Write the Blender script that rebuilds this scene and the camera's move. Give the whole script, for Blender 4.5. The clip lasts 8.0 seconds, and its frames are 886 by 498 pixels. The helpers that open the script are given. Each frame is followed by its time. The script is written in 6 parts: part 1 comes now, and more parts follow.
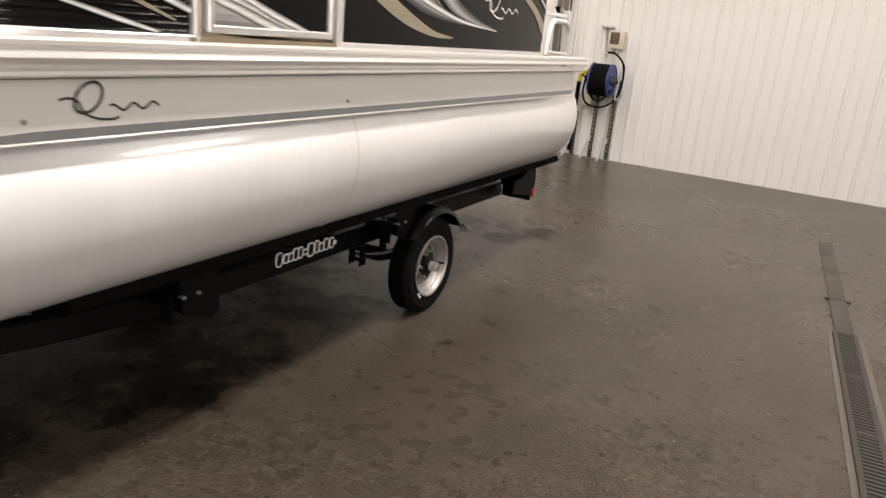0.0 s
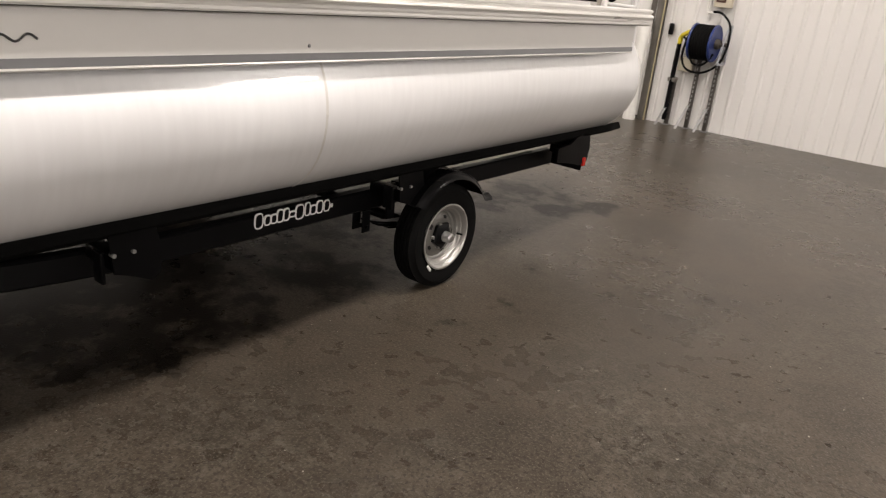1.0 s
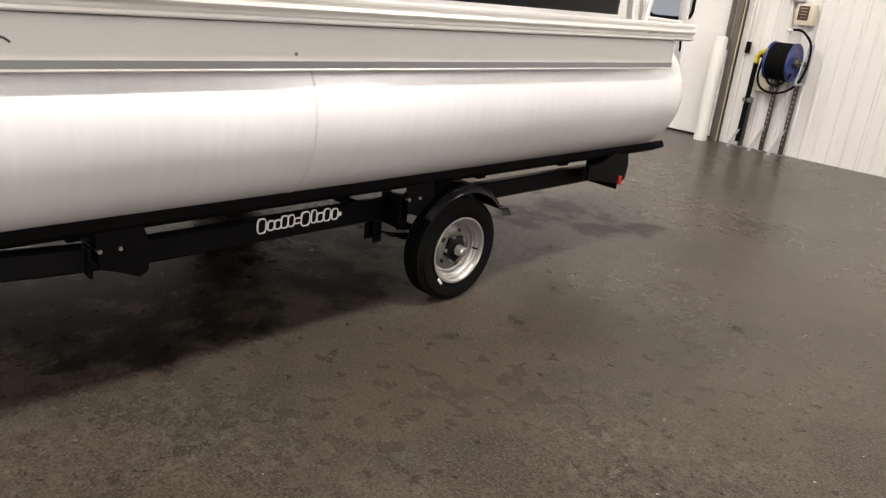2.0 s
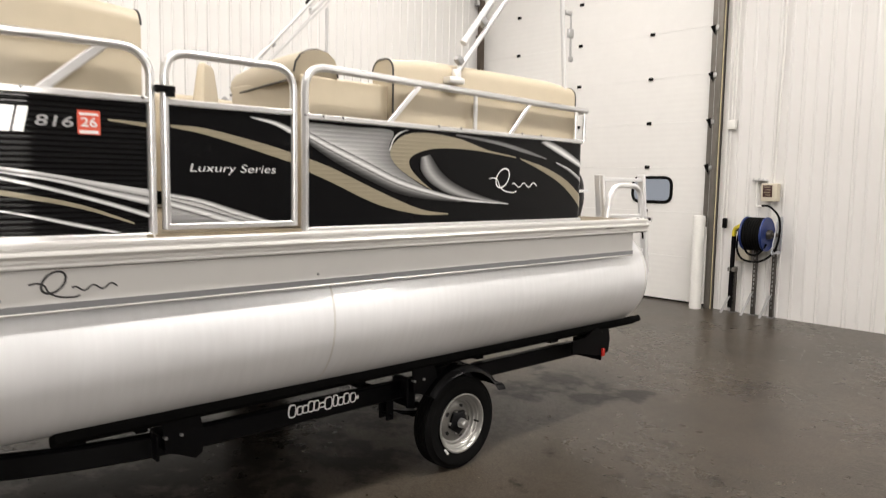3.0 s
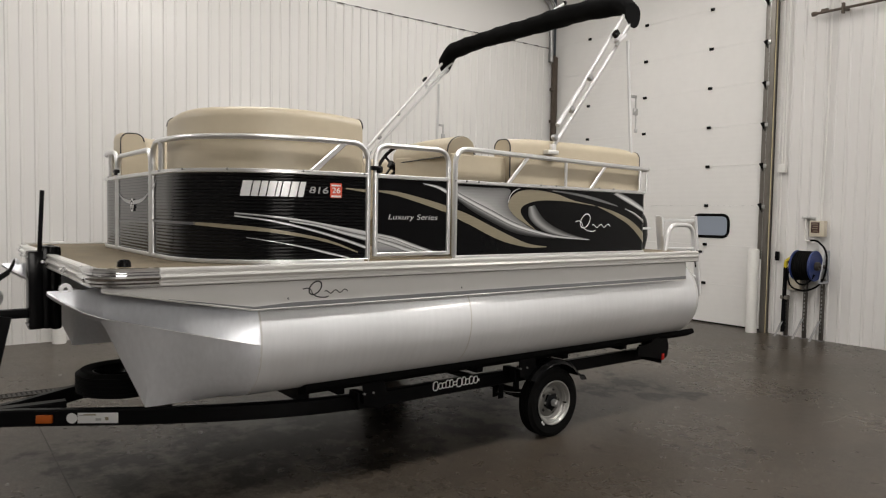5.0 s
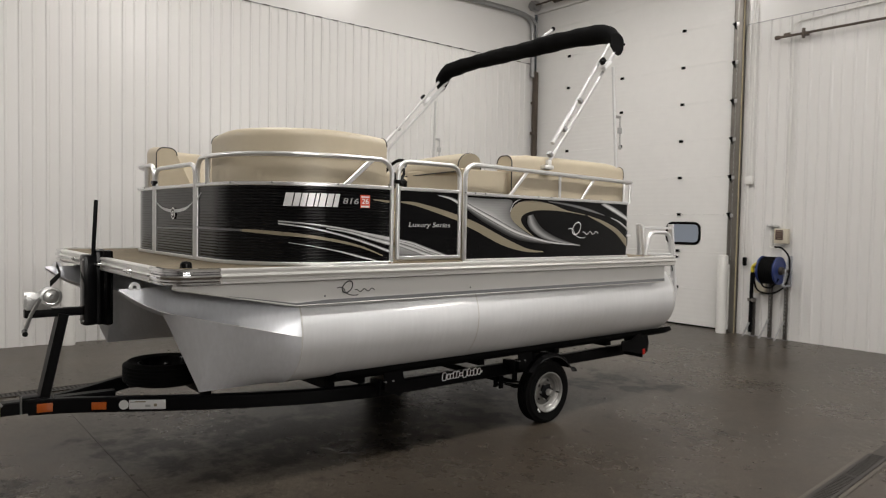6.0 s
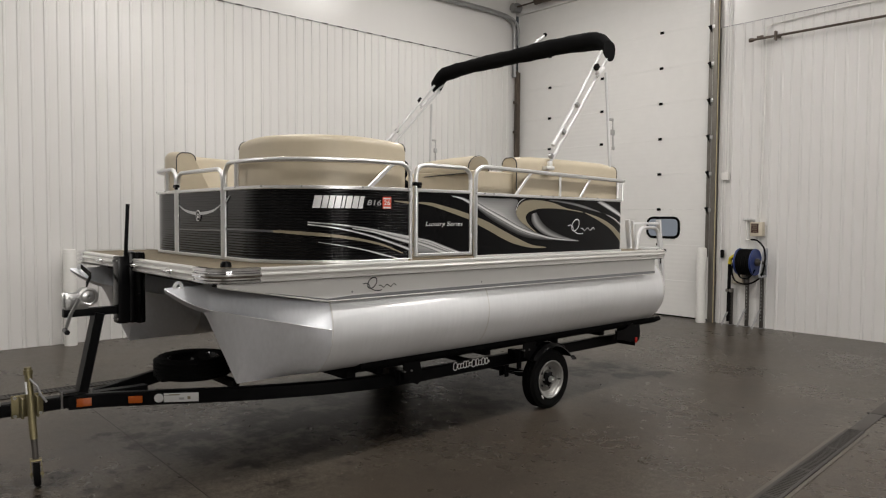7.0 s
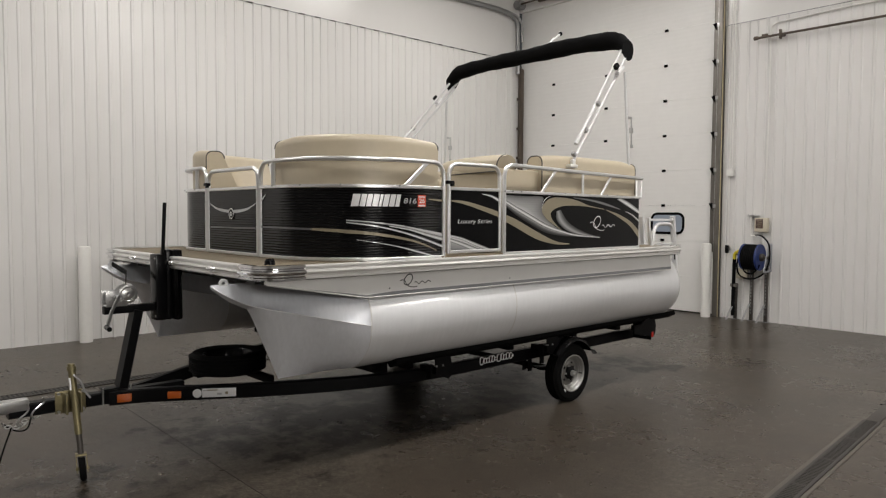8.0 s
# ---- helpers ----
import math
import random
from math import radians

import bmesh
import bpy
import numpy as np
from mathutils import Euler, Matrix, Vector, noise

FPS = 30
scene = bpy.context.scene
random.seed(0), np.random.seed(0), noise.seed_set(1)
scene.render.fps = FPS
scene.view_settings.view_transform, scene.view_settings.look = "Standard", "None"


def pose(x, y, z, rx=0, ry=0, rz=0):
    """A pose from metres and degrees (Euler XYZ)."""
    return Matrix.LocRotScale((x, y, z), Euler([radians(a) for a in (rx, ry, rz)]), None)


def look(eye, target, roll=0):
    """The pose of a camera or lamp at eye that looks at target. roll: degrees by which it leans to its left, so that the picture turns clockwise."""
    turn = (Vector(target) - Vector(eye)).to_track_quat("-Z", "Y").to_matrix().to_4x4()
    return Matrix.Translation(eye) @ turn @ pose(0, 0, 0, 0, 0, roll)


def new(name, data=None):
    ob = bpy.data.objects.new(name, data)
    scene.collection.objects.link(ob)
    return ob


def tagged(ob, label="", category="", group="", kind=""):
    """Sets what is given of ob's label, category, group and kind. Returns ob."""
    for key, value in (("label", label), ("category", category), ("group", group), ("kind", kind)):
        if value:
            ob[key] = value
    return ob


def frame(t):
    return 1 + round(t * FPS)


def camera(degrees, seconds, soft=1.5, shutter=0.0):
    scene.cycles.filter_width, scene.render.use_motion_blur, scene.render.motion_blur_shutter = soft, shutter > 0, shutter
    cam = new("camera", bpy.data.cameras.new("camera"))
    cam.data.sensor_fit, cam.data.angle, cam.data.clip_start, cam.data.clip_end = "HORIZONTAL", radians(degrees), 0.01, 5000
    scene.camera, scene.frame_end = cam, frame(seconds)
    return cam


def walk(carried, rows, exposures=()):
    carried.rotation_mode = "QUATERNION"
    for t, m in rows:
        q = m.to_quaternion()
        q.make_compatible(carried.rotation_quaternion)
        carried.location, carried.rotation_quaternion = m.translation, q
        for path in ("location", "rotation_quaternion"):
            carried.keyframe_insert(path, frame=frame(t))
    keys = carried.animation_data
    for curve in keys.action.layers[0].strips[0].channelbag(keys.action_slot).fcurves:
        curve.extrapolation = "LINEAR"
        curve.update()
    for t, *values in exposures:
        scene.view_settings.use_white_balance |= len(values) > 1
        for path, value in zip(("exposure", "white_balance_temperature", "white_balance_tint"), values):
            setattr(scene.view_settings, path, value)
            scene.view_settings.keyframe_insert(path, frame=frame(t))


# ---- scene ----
cam = camera(64.2, 8.0, soft=1.15, shutter=0.4)
PATH = [
    (0, (0.284, 0.415, 1.38), (-0.61, 2.102, 0.786), 5.5),
    (0.2, (0.336, 0.548, 1.374), (-0.559, 2.221, 0.742), 5.3),
    (0.5, (0.434, 0.691, 1.339), (-0.65, 2.235, 0.675), 5.3),
    (1, (0.513, 0.926, 1.335), (-0.621, 2.414, 0.627), 5.6),
    (1.2, (0.512, 1.021, 1.318), (-0.669, 2.466, 0.6), 5.9),
    (2.3, (0.897, 1.174, 1.366), (-0.511, 2.455, 0.752), 4.0),
    (2.5, (1.002, 1.113, 1.41), (-0.456, 2.409, 0.97), 3.1),
    (3, (1.248, 0.859, 1.494), (-0.226, 2.199, 1.305), 1.0),
    (3.5, (1.49, 0.608, 1.505), (-0.02, 1.917, 1.415), -0.1),
    (4, (1.74, 0.362, 1.536), (0.164, 1.588, 1.406), -1.5),
    (4.5, (1.937, 0.032, 1.531), (0.33, 1.219, 1.439), 0.5),
    (4.7, (1.987, -0.078, 1.542), (0.388, 1.119, 1.442), 0.7),
    (5.8, (2.34, -0.641, 1.557), (0.768, 0.593, 1.485), 1.1),
    (6, (2.348, -0.752, 1.553), (0.803, 0.516, 1.475), 1.1),
    (6.5, (2.371, -0.964, 1.564), (0.87, 0.355, 1.481), 1.1),
    (7, (2.398, -1.167, 1.567), (0.906, 0.161, 1.48), 0.4),
    (7.5, (2.376, -1.306, 1.576), (0.888, 0.029, 1.497), 0.2),
    (8, (2.278, -1.44, 1.581), (0.805, -0.091, 1.481), 0.3),
]
EXPOSURE = [(0, 0.48, 6950, 14), (0.5, 0.39, 6950, 14), (1.0, 0.43, 6900, 14), (2.5, 0.76, 6720, 12), (3.0, 0.43, 6660, 11), (3.5, 0.16, 6680, 11), (4.5, -0.17, 6580, 10), (8, -0.27, 6500, 10)]
walk(cam, [(t, look(eye, target, roll)) for t, eye, target, roll in PATH], EXPOSURE)

# ---- light ----
world = bpy.data.worlds.new("world")
world.use_nodes = True
world.node_tree.nodes["Background"].inputs[0].default_value = (0.8, 0.85, 0.9, 1)
world.node_tree.nodes["Background"].inputs[1].default_value = 0.05
scene.world = world

CEILING = 6.3
# x, y, watts, drop below the usual height and tilt: the north half of the hall is lit more strongly
# the 240 W one at x 9.5 is an added fill for the boat's side
LAMPS = [(0.5, 7.2, 25, 0, 0), (0.5, 4.0, 200, 0, 0), (0.5, 0.4, 115, 0, 0), (-0.7, -3.4, 20, 0, 0), (5.2, 7.9, 66, 1.3, 50), (9.5, -1.2, 240, 2.6, 76), (-4.4, 6.2, 115, 0, 0), (-4.4, 1.8, 110, 0, 0), (-4.9, -3.3, 160, 1.0, 0)]
LAMP_Z = 5.95


# ---- materials ----
def material(name, color, rough=0.5, metal=0.0, vary=0.12, scale=6.0, bump=0.0, bump_scale=60.0, coat=0.0, stretch=(1, 1, 1), rough_vary=0.08, spec=0.5):
    """A principled surface with two scales of mottling in colour and roughness, and fine relief."""
    m = bpy.data.materials.new(name)
    m.use_nodes = True
    nt = m.node_tree
    n, l = nt.nodes, nt.links
    p = n["Principled BSDF"]
    co = n.new("ShaderNodeTexCoord")
    mp = n.new("ShaderNodeMapping")
    mp.inputs["Scale"].default_value = stretch
    l.new(co.outputs["Object"], mp.inputs[0])
    big = n.new("ShaderNodeTexNoise")
    big.inputs["Scale"].default_value, big.inputs["Detail"].default_value = scale * 0.25, 5
    fine = n.new("ShaderNodeTexNoise")
    fine.inputs["Scale"].default_value, fine.inputs["Detail"].default_value = scale * 4, 4
    l.new(mp.outputs[0], big.inputs["Vector"]), l.new(mp.outputs[0], fine.inputs["Vector"])
    mix = n.new("ShaderNodeMix")
    mix.inputs[0].default_value = 0.4
    l.new(big.outputs["Fac"], mix.inputs[2]), l.new(fine.outputs["Fac"], mix.inputs[3])
    ramp = n.new("ShaderNodeValToRGB")
    lo, hi = [c * (1 - vary) for c in color], [min(1, c * (1 + vary)) for c in color]
    ramp.color_ramp.elements[0].position, ramp.color_ramp.elements[0].color = 0.32, (*lo, 1)
    ramp.color_ramp.elements[1].position, ramp.color_ramp.elements[1].color = 0.68, (*hi, 1)
    l.new(mix.outputs[0], ramp.inputs[0]), l.new(ramp.outputs[0], p.inputs["Base Color"])
    rr = n.new("ShaderNodeMapRange")
    rr.inputs[3].default_value, rr.inputs[4].default_value = max(0.02, rough - rough_vary), min(1, rough + rough_vary)
    l.new(mix.outputs[0], rr.inputs[0]), l.new(rr.outputs[0], p.inputs["Roughness"])
    p.inputs["Metallic"].default_value, p.inputs["Coat Weight"].default_value = metal, coat
    p.inputs["Specular IOR Level"].default_value = spec
    if bump:
        g = n.new("ShaderNodeTexNoise")
        g.inputs["Scale"].default_value, g.inputs["Detail"].default_value = bump_scale, 3
        l.new(mp.outputs[0], g.inputs["Vector"])
        b = n.new("ShaderNodeBump")
        b.inputs["Strength"].default_value, b.inputs["Distance"].default_value = bump, 0.004
        l.new(g.outputs["Fac"], b.inputs["Height"]), l.new(b.outputs[0], p.inputs["Normal"])
    return m


def ribbed(m, pitch, depth=0.0012, strength=0.6, narrow=0):
    """Adds fine horizontal corrugation to a material."""
    n, l = m.node_tree.nodes, m.node_tree.links
    p = n["Principled BSDF"]
    co = n.new("ShaderNodeTexCoord")
    sp = n.new("ShaderNodeSeparateXYZ")
    l.new(co.outputs["Object"], sp.inputs[0])
    k = n.new("ShaderNodeMath")
    k.operation = "MULTIPLY"
    k.inputs[1].default_value = 2 * math.pi / pitch
    l.new(sp.outputs[2], k.inputs[0])
    w = n.new("ShaderNodeMath")
    w.operation = "SINE"
    l.new(k.outputs[0], w.inputs[0])
    h = w
    if narrow:
        lift = n.new("ShaderNodeMath")
        lift.operation = "MULTIPLY_ADD"
        lift.inputs[1].default_value = lift.inputs[2].default_value = 0.5
        l.new(w.outputs[0], lift.inputs[0])
        h = n.new("ShaderNodeMath")
        h.operation = "POWER"
        h.inputs[1].default_value = narrow
        l.new(lift.outputs[0], h.inputs[0])
    b = n.new("ShaderNodeBump")
    b.inputs["Strength"].default_value, b.inputs["Distance"].default_value = strength, depth
    l.new(h.outputs[0], b.inputs["Height"]), l.new(b.outputs[0], p.inputs["Normal"])
    return m


def brushed(m, amount):
    """Rolled sheet: the gloss spreads round the tube and stays narrow along it."""
    n, l = m.node_tree.nodes, m.node_tree.links
    tan = n.new("ShaderNodeTangent")
    tan.direction_type, tan.axis = "RADIAL", "Y"
    p = n["Principled BSDF"]
    p.inputs["Anisotropic"].default_value = amount
    l.new(tan.outputs[0], p.inputs["Tangent"])
    return m


def glow(name, color, strength):
    m = bpy.data.materials.new(name)
    m.use_nodes = True
    p = m.node_tree.nodes["Principled BSDF"]
    p.inputs["Base Color"].default_value = (*color, 1)
    p.inputs["Emission Color"].default_value = (*color, 1)
    p.inputs["Emission Strength"].default_value = strength
    return m


M = {}
M["white_wall"] = material("white_wall", (0.71, 0.698, 0.682), 0.25, vary=0.012, scale=1.2, stretch=(1, 1, 0.3), rough_vary=0.03)
M["grey_liner"] = material("pale_liner", (0.80, 0.79, 0.77), 0.4, vary=0.04, scale=2.0)
M["door_white"] = ribbed(material("door_white", (0.76, 0.75, 0.73), 0.38, vary=0.025, scale=2), 0.0715, 0.003, 0.12)
M["alu"] = brushed(material("brushed_aluminium", (0.875, 0.885, 0.905), 0.46, 0.50, vary=0.045, scale=5, stretch=(0.25, 1.8, 0.25), rough_vary=0.12, bump=0.04, bump_scale=45), 0.75)
M["alu"].node_tree.nodes["Principled BSDF"].inputs["Coat Weight"].default_value = 1.0
M["alu"].node_tree.nodes["Principled BSDF"].inputs["Coat Roughness"].default_value = 0.11
M["alu_nose"] = material("matt_aluminium", (0.81, 0.83, 0.875), 0.36, 0.42, vary=0.07, scale=5, stretch=(2.5, 2.5, 0.5), rough_vary=0.08)
M["rail"] = material("satin_anodised_tube", (0.74, 0.74, 0.74), 0.34, 0.9, vary=0.03, scale=10)
M["bimini_tube"] = material("bimini_tube", (0.56, 0.56, 0.56), 0.5, 0.35, vary=0.04, scale=10)
M["ladder"] = material("ladder_aluminium", (0.80, 0.80, 0.80), 0.34, 0.55, vary=0.03, scale=10)
M["chrome"] = material("chrome", (0.85, 0.85, 0.86), 0.12, 1.0, vary=0.02)
M["cap"] = material("polished_cap", (0.74, 0.74, 0.75), 0.07, 1.0, vary=0.08, scale=8)
M["trim_white"] = material("rub_rail_silver", (0.78, 0.77, 0.75), 0.30, 0.55, vary=0.03, scale=3, stretch=(1, 0.1, 3))
M["skirt"] = material("skirt_silver_paint", (0.67, 0.662, 0.645), 0.35, 0.0, vary=0.02, scale=3)
M["grey_band"] = material("grey_band", (0.21, 0.212, 0.22), 0.4, 0.3, vary=0.05)
M["panel"] = ribbed(material("black_panel", (0.004, 0.004, 0.0044), 0.22, 0.0, vary=0.1, scale=4, spec=0.11), 0.0172, 0.0008, 0.14, 7)
M["panel_front"] = ribbed(material("black_panel_gloss", (0.004, 0.004, 0.0045), 0.05, 0.0, vary=0.1, scale=4, rough_vary=0.01, spec=0.19), 0.0172, 0.0014, 1.0, 2)
M["under_deck"] = material("dark_under_deck", (0.030, 0.029, 0.028), 0.7, vary=0.2, scale=6)
M["deck"] = material("tan_deck_vinyl", (0.165, 0.132, 0.085), 0.8, vary=0.2, scale=40, bump=0.4, bump_scale=300)
M["vinyl"] = material("tan_vinyl", (0.475, 0.412, 0.305), 0.42, vary=0.05, scale=4, bump=0.12, bump_scale=260, spec=0.4)
M["piping"] = material("dark_piping", (0.03, 0.028, 0.027), 0.5)
M["frame_black"] = material("black_frame_paint", (0.0035, 0.0035, 0.004), 0.40, vary=0.2, scale=8, spec=0.09)
M["carpet_black"] = material("black_bunk_carpet", (0.0035, 0.0035, 0.0035), 0.95, vary=0.25, scale=30, bump=0.5, bump_scale=400, spec=0.05)
M["rubber"] = material("tyre_rubber", (0.003, 0.003, 0.003), 0.8, vary=0.25, scale=20, spec=0.1)
M["plastic_black"] = material("black_plastic", (0.004, 0.004, 0.0045), 0.2, vary=0.1, spec=0.12)
M["fabric_black"] = material("black_canvas", (0.003, 0.003, 0.0032), 0.95, vary=0.2, scale=20, bump=0.5, bump_scale=120, spec=0.12)
M["rim"] = material("silver_rim_paint", (0.34, 0.335, 0.32), 0.36, 0.6, vary=0.08, scale=20)
M["rim_disc"] = material("rim_disc_paint", (0.17, 0.165, 0.155), 0.42, 0.5, vary=0.15, scale=25)
M["zinc"] = material("zinc_plate", (0.47, 0.47, 0.465), 0.30, 0.9, vary=0.12, scale=30)
M["zinc_gold"] = material("yellow_zinc", (0.22, 0.19, 0.105), 0.42, 0.8, vary=0.2, scale=30)
M["amber"] = material("amber_lens", (0.40, 0.085, 0.01), 0.25, vary=0.15, scale=60, coat=0.4)
M["red"] = material("red_lens", (0.45, 0.02, 0.015), 0.25, vary=0.1, scale=60, coat=0.4)
M["jamb"] = material("galvanised_jamb", (0.20, 0.185, 0.165), 0.5, 0.6, vary=0.25, scale=6, stretch=(1, 1, 0.3))
M["strut"] = material("dark_strut_steel", (0.07, 0.062, 0.055), 0.5, 0.4, vary=0.3, scale=20)
M["rust_pipe"] = material("dark_painted_pipe", (0.085, 0.065, 0.05), 0.55, 0.2, vary=0.35, scale=10)
M["grey_metal"] = material("grey_metal", (0.33, 0.33, 0.33), 0.45, 0.7, vary=0.12, scale=12)
M["bollard"] = material("white_bollard_sleeve", (0.74, 0.73, 0.70), 0.4, vary=0.04)


def print_fade(name, stops, rough=0.28, metal=0.3):
    """A printed band whose tone runs across its width, as the vinyl print does."""
    m = bpy.data.materials.new(name)
    m.use_nodes = True
    n, l = m.node_tree.nodes, m.node_tree.links
    p = n["Principled BSDF"]
    uv = n.new("ShaderNodeUVMap")
    uv.uv_map = "across"
    sp = n.new("ShaderNodeSeparateXYZ")
    l.new(uv.outputs[0], sp.inputs[0])
    ramp = n.new("ShaderNodeValToRGB")
    cr = ramp.color_ramp
    cr.elements[0].position, cr.elements[0].color = stops[0][0], (*[stops[0][1]] * 3, 1)
    cr.elements[1].position, cr.elements[1].color = stops[-1][0], (*[stops[-1][1]] * 3, 1)
    for pos, v in stops[1:-1]:
        cr.elements.new(pos).color = (v, v, v, 1)
    l.new(sp.outputs[1], ramp.inputs[0]), l.new(ramp.outputs[0], p.inputs["Base Color"])
    p.inputs["Roughness"].default_value, p.inputs["Metallic"].default_value = rough, metal
    return m


M["fade_low"] = print_fade("silver_print_bright_below", [(0, 0.16), (0.4, 0.27), (0.75, 0.40), (0.95, 0.62), (1, 0.55)])
M["fade_high"] = print_fade("silver_print_bright_above", [(0, 0.55), (0.2, 0.7), (0.5, 0.32), (0.8, 0.08), (1, 0.012)])
M["fade_mid"] = print_fade("grey_print_bright_middle", [(0, 0.02), (0.25, 0.12), (0.6, 0.42), (0.8, 0.2), (1, 0.015)])
M["fade_wide"] = print_fade("silver_print_wide", [(0, 0.75), (0.25, 0.5), (0.7, 0.3), (1, 0.10)])
M["fade_shade"] = print_fade("grey_print_fading_out", [(0, 0.42), (0.3, 0.16), (0.65, 0.04), (1, 0.006)])
M["tan_grey"] = print_fade("grey_tan_print", [(0, 0.05), (0.4, 0.20), (0.8, 0.20), (1, 0.05)])
M["streak"] = print_fade("white_print_streak", [(0, 0.03), (0.35, 0.55), (0.55, 0.85), (0.75, 0.6), (1, 0.05)])
M["silver_decal"] = material("silver_decal", (0.46, 0.46, 0.47), 0.3, 0.5, vary=0.06, scale=3, stretch=(1, 1, 6))
M["white_decal"] = material("white_decal", (0.78, 0.78, 0.78), 0.3, 0.2, vary=0.03)
M["tan_decal"] = material("tan_decal", (0.27, 0.235, 0.165), 0.35, 0.2, vary=0.05)
for key in ("fade_low", "fade_shade", "tan_grey", "fade_high", "fade_mid", "fade_wide", "streak", "tan_decal"):
    ribbed(M[key], 0.0172, 0.0008, 0.5, 4)
M["dark_decal"] = material("grey_decal", (0.10, 0.10, 0.105), 0.3, 0.3, vary=0.08)


# x, y, radius, strength of damp patches; under the boat they also paint shade
DAMP_SHADE = [(-1.46, 5.20, 0.20, 0.9), (-1.58, 4.92, 0.20, 1.0), (-1.72, 5.22, 0.22, 0.7), (-2.03, 5.15, 0.36, 0.8), (-2.05, 4.72, 0.36, 0.8), (-1.19, 3.88, 0.26, 0.36), (-0.96, 3.37, 0.13, 0.6), (-1.10, 3.08, 0.26, 0.30), (-0.67, 4.2, 0.55, 0.35), (-2.43, 0.75, 0.5, 0.75), (-2.0, 0.87, 0.45, 0.7), (-2.8, 0.6, 0.5, 0.6), (-2.42, 1.4, 0.6, 0.9), (-2.25, 1.8, 0.6, 0.95), (-2.42, 2.4, 0.8, 0.95), (-1.9, 1.4, 0.4, 0.8), (-1.80, 2.0, 0.45, 0.9), (-1.75, 2.4, 0.4, 0.9), (-1.8, 3.0, 0.4, 0.85), (-2.43, 5.24, 0.16, 0.8), (-1.45, 0.95, 0.6, 0.45), (-1.9, -0.1, 0.7, 0.5), (-1.2, 0.6, 0.7, 0.4), (-2.6, 3.5, 0.9, 0.9)]


def floor_material():
    """Sealed grey concrete: broad clouding, trowel mottling, pale specks, dark damp patches doubling as boat shade."""
    m = material("sealed_concrete", (0.058, 0.0455, 0.0345), 0.29, vary=0.20, scale=3.0, bump=0.25, bump_scale=120, rough_vary=0.12, spec=0.16)
    n, l = m.node_tree.nodes, m.node_tree.links
    p = n["Principled BSDF"]
    ramp = p.inputs["Base Color"].links[0].from_node
    co = n.new("ShaderNodeTexCoord")

    def noise(scale, detail, lo, hi, rough=0.55, distort=0.0):
        t = n.new("ShaderNodeTexNoise")
        t.inputs["Scale"].default_value, t.inputs["Detail"].default_value = scale, detail
        t.inputs["Roughness"].default_value, t.inputs["Distortion"].default_value = rough, distort
        l.new(co.outputs["Object"], t.inputs["Vector"])
        q = n.new("ShaderNodeMapRange")
        q.inputs[1].default_value, q.inputs[2].default_value = lo, hi
        l.new(t.outputs["Fac"], q.inputs[0])
        return q.outputs[0]

    def math_node(op, a, b):
        t = n.new("ShaderNodeMath")
        t.operation = op
        for k, v in enumerate((a, b)):
            if isinstance(v, (int, float)):
                t.inputs[k].default_value = v
            else:
                l.new(v, t.inputs[k])
        return t.outputs[0]

    def blend(fac, a, color):
        t = n.new("ShaderNodeMix")
        t.data_type = "RGBA"
        t.inputs[7].default_value = (*color, 1)
        l.new(fac, t.inputs[0]), l.new(a, t.inputs[6])
        return t.outputs[2]

    # trowel clouds, pale worn areas, grit and sparse bright specks
    col = blend(math_node("MULTIPLY", noise(1.6, 11, 0.45, 0.62, 0.74, 0.6), 0.55), ramp.outputs[0], (0.022, 0.018, 0.014))
    worn = math_node("MULTIPLY", noise(0.6, 5, 0.44, 0.60), noise(22, 8, 0.47, 0.60, 0.75))
    col = blend(math_node("MULTIPLY", worn, 0.85), col, (0.115, 0.102, 0.083))
    col = blend(math_node("MULTIPLY", noise(7.5, 9, 0.50, 0.63, 0.74, 0.4), 0.48), col, (0.027, 0.0215, 0.016))
    col = blend(math_node("MULTIPLY", noise(110, 4, 0.53, 0.62, 0.7), 0.9), col, (0.105, 0.094, 0.077))
    col = blend(math_node("MULTIPLY", noise(70, 3, 0.54, 0.61, 0.6), 0.8), col, (0.026, 0.021, 0.016))
    col = blend(noise(45, 2, 0.735, 0.76), col, (0.34, 0.32, 0.27))
    # damp patches and painted boat shade: places on the plan, broken up by noise
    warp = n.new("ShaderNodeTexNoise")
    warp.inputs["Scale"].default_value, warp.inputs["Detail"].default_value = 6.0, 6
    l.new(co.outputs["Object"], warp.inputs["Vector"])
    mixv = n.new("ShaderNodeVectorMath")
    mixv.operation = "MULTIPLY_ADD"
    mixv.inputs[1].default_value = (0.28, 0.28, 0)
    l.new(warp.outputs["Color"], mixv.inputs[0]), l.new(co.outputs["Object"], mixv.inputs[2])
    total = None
    for x, y, r, s in DAMP_SHADE:
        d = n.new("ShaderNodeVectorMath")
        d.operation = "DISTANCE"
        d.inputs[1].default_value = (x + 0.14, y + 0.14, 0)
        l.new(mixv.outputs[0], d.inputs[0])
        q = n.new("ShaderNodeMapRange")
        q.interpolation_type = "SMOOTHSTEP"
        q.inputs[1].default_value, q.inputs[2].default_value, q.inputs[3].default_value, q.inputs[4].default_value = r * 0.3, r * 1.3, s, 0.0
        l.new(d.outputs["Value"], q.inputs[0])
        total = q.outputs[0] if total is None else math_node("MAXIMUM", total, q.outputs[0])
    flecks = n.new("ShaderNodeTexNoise")
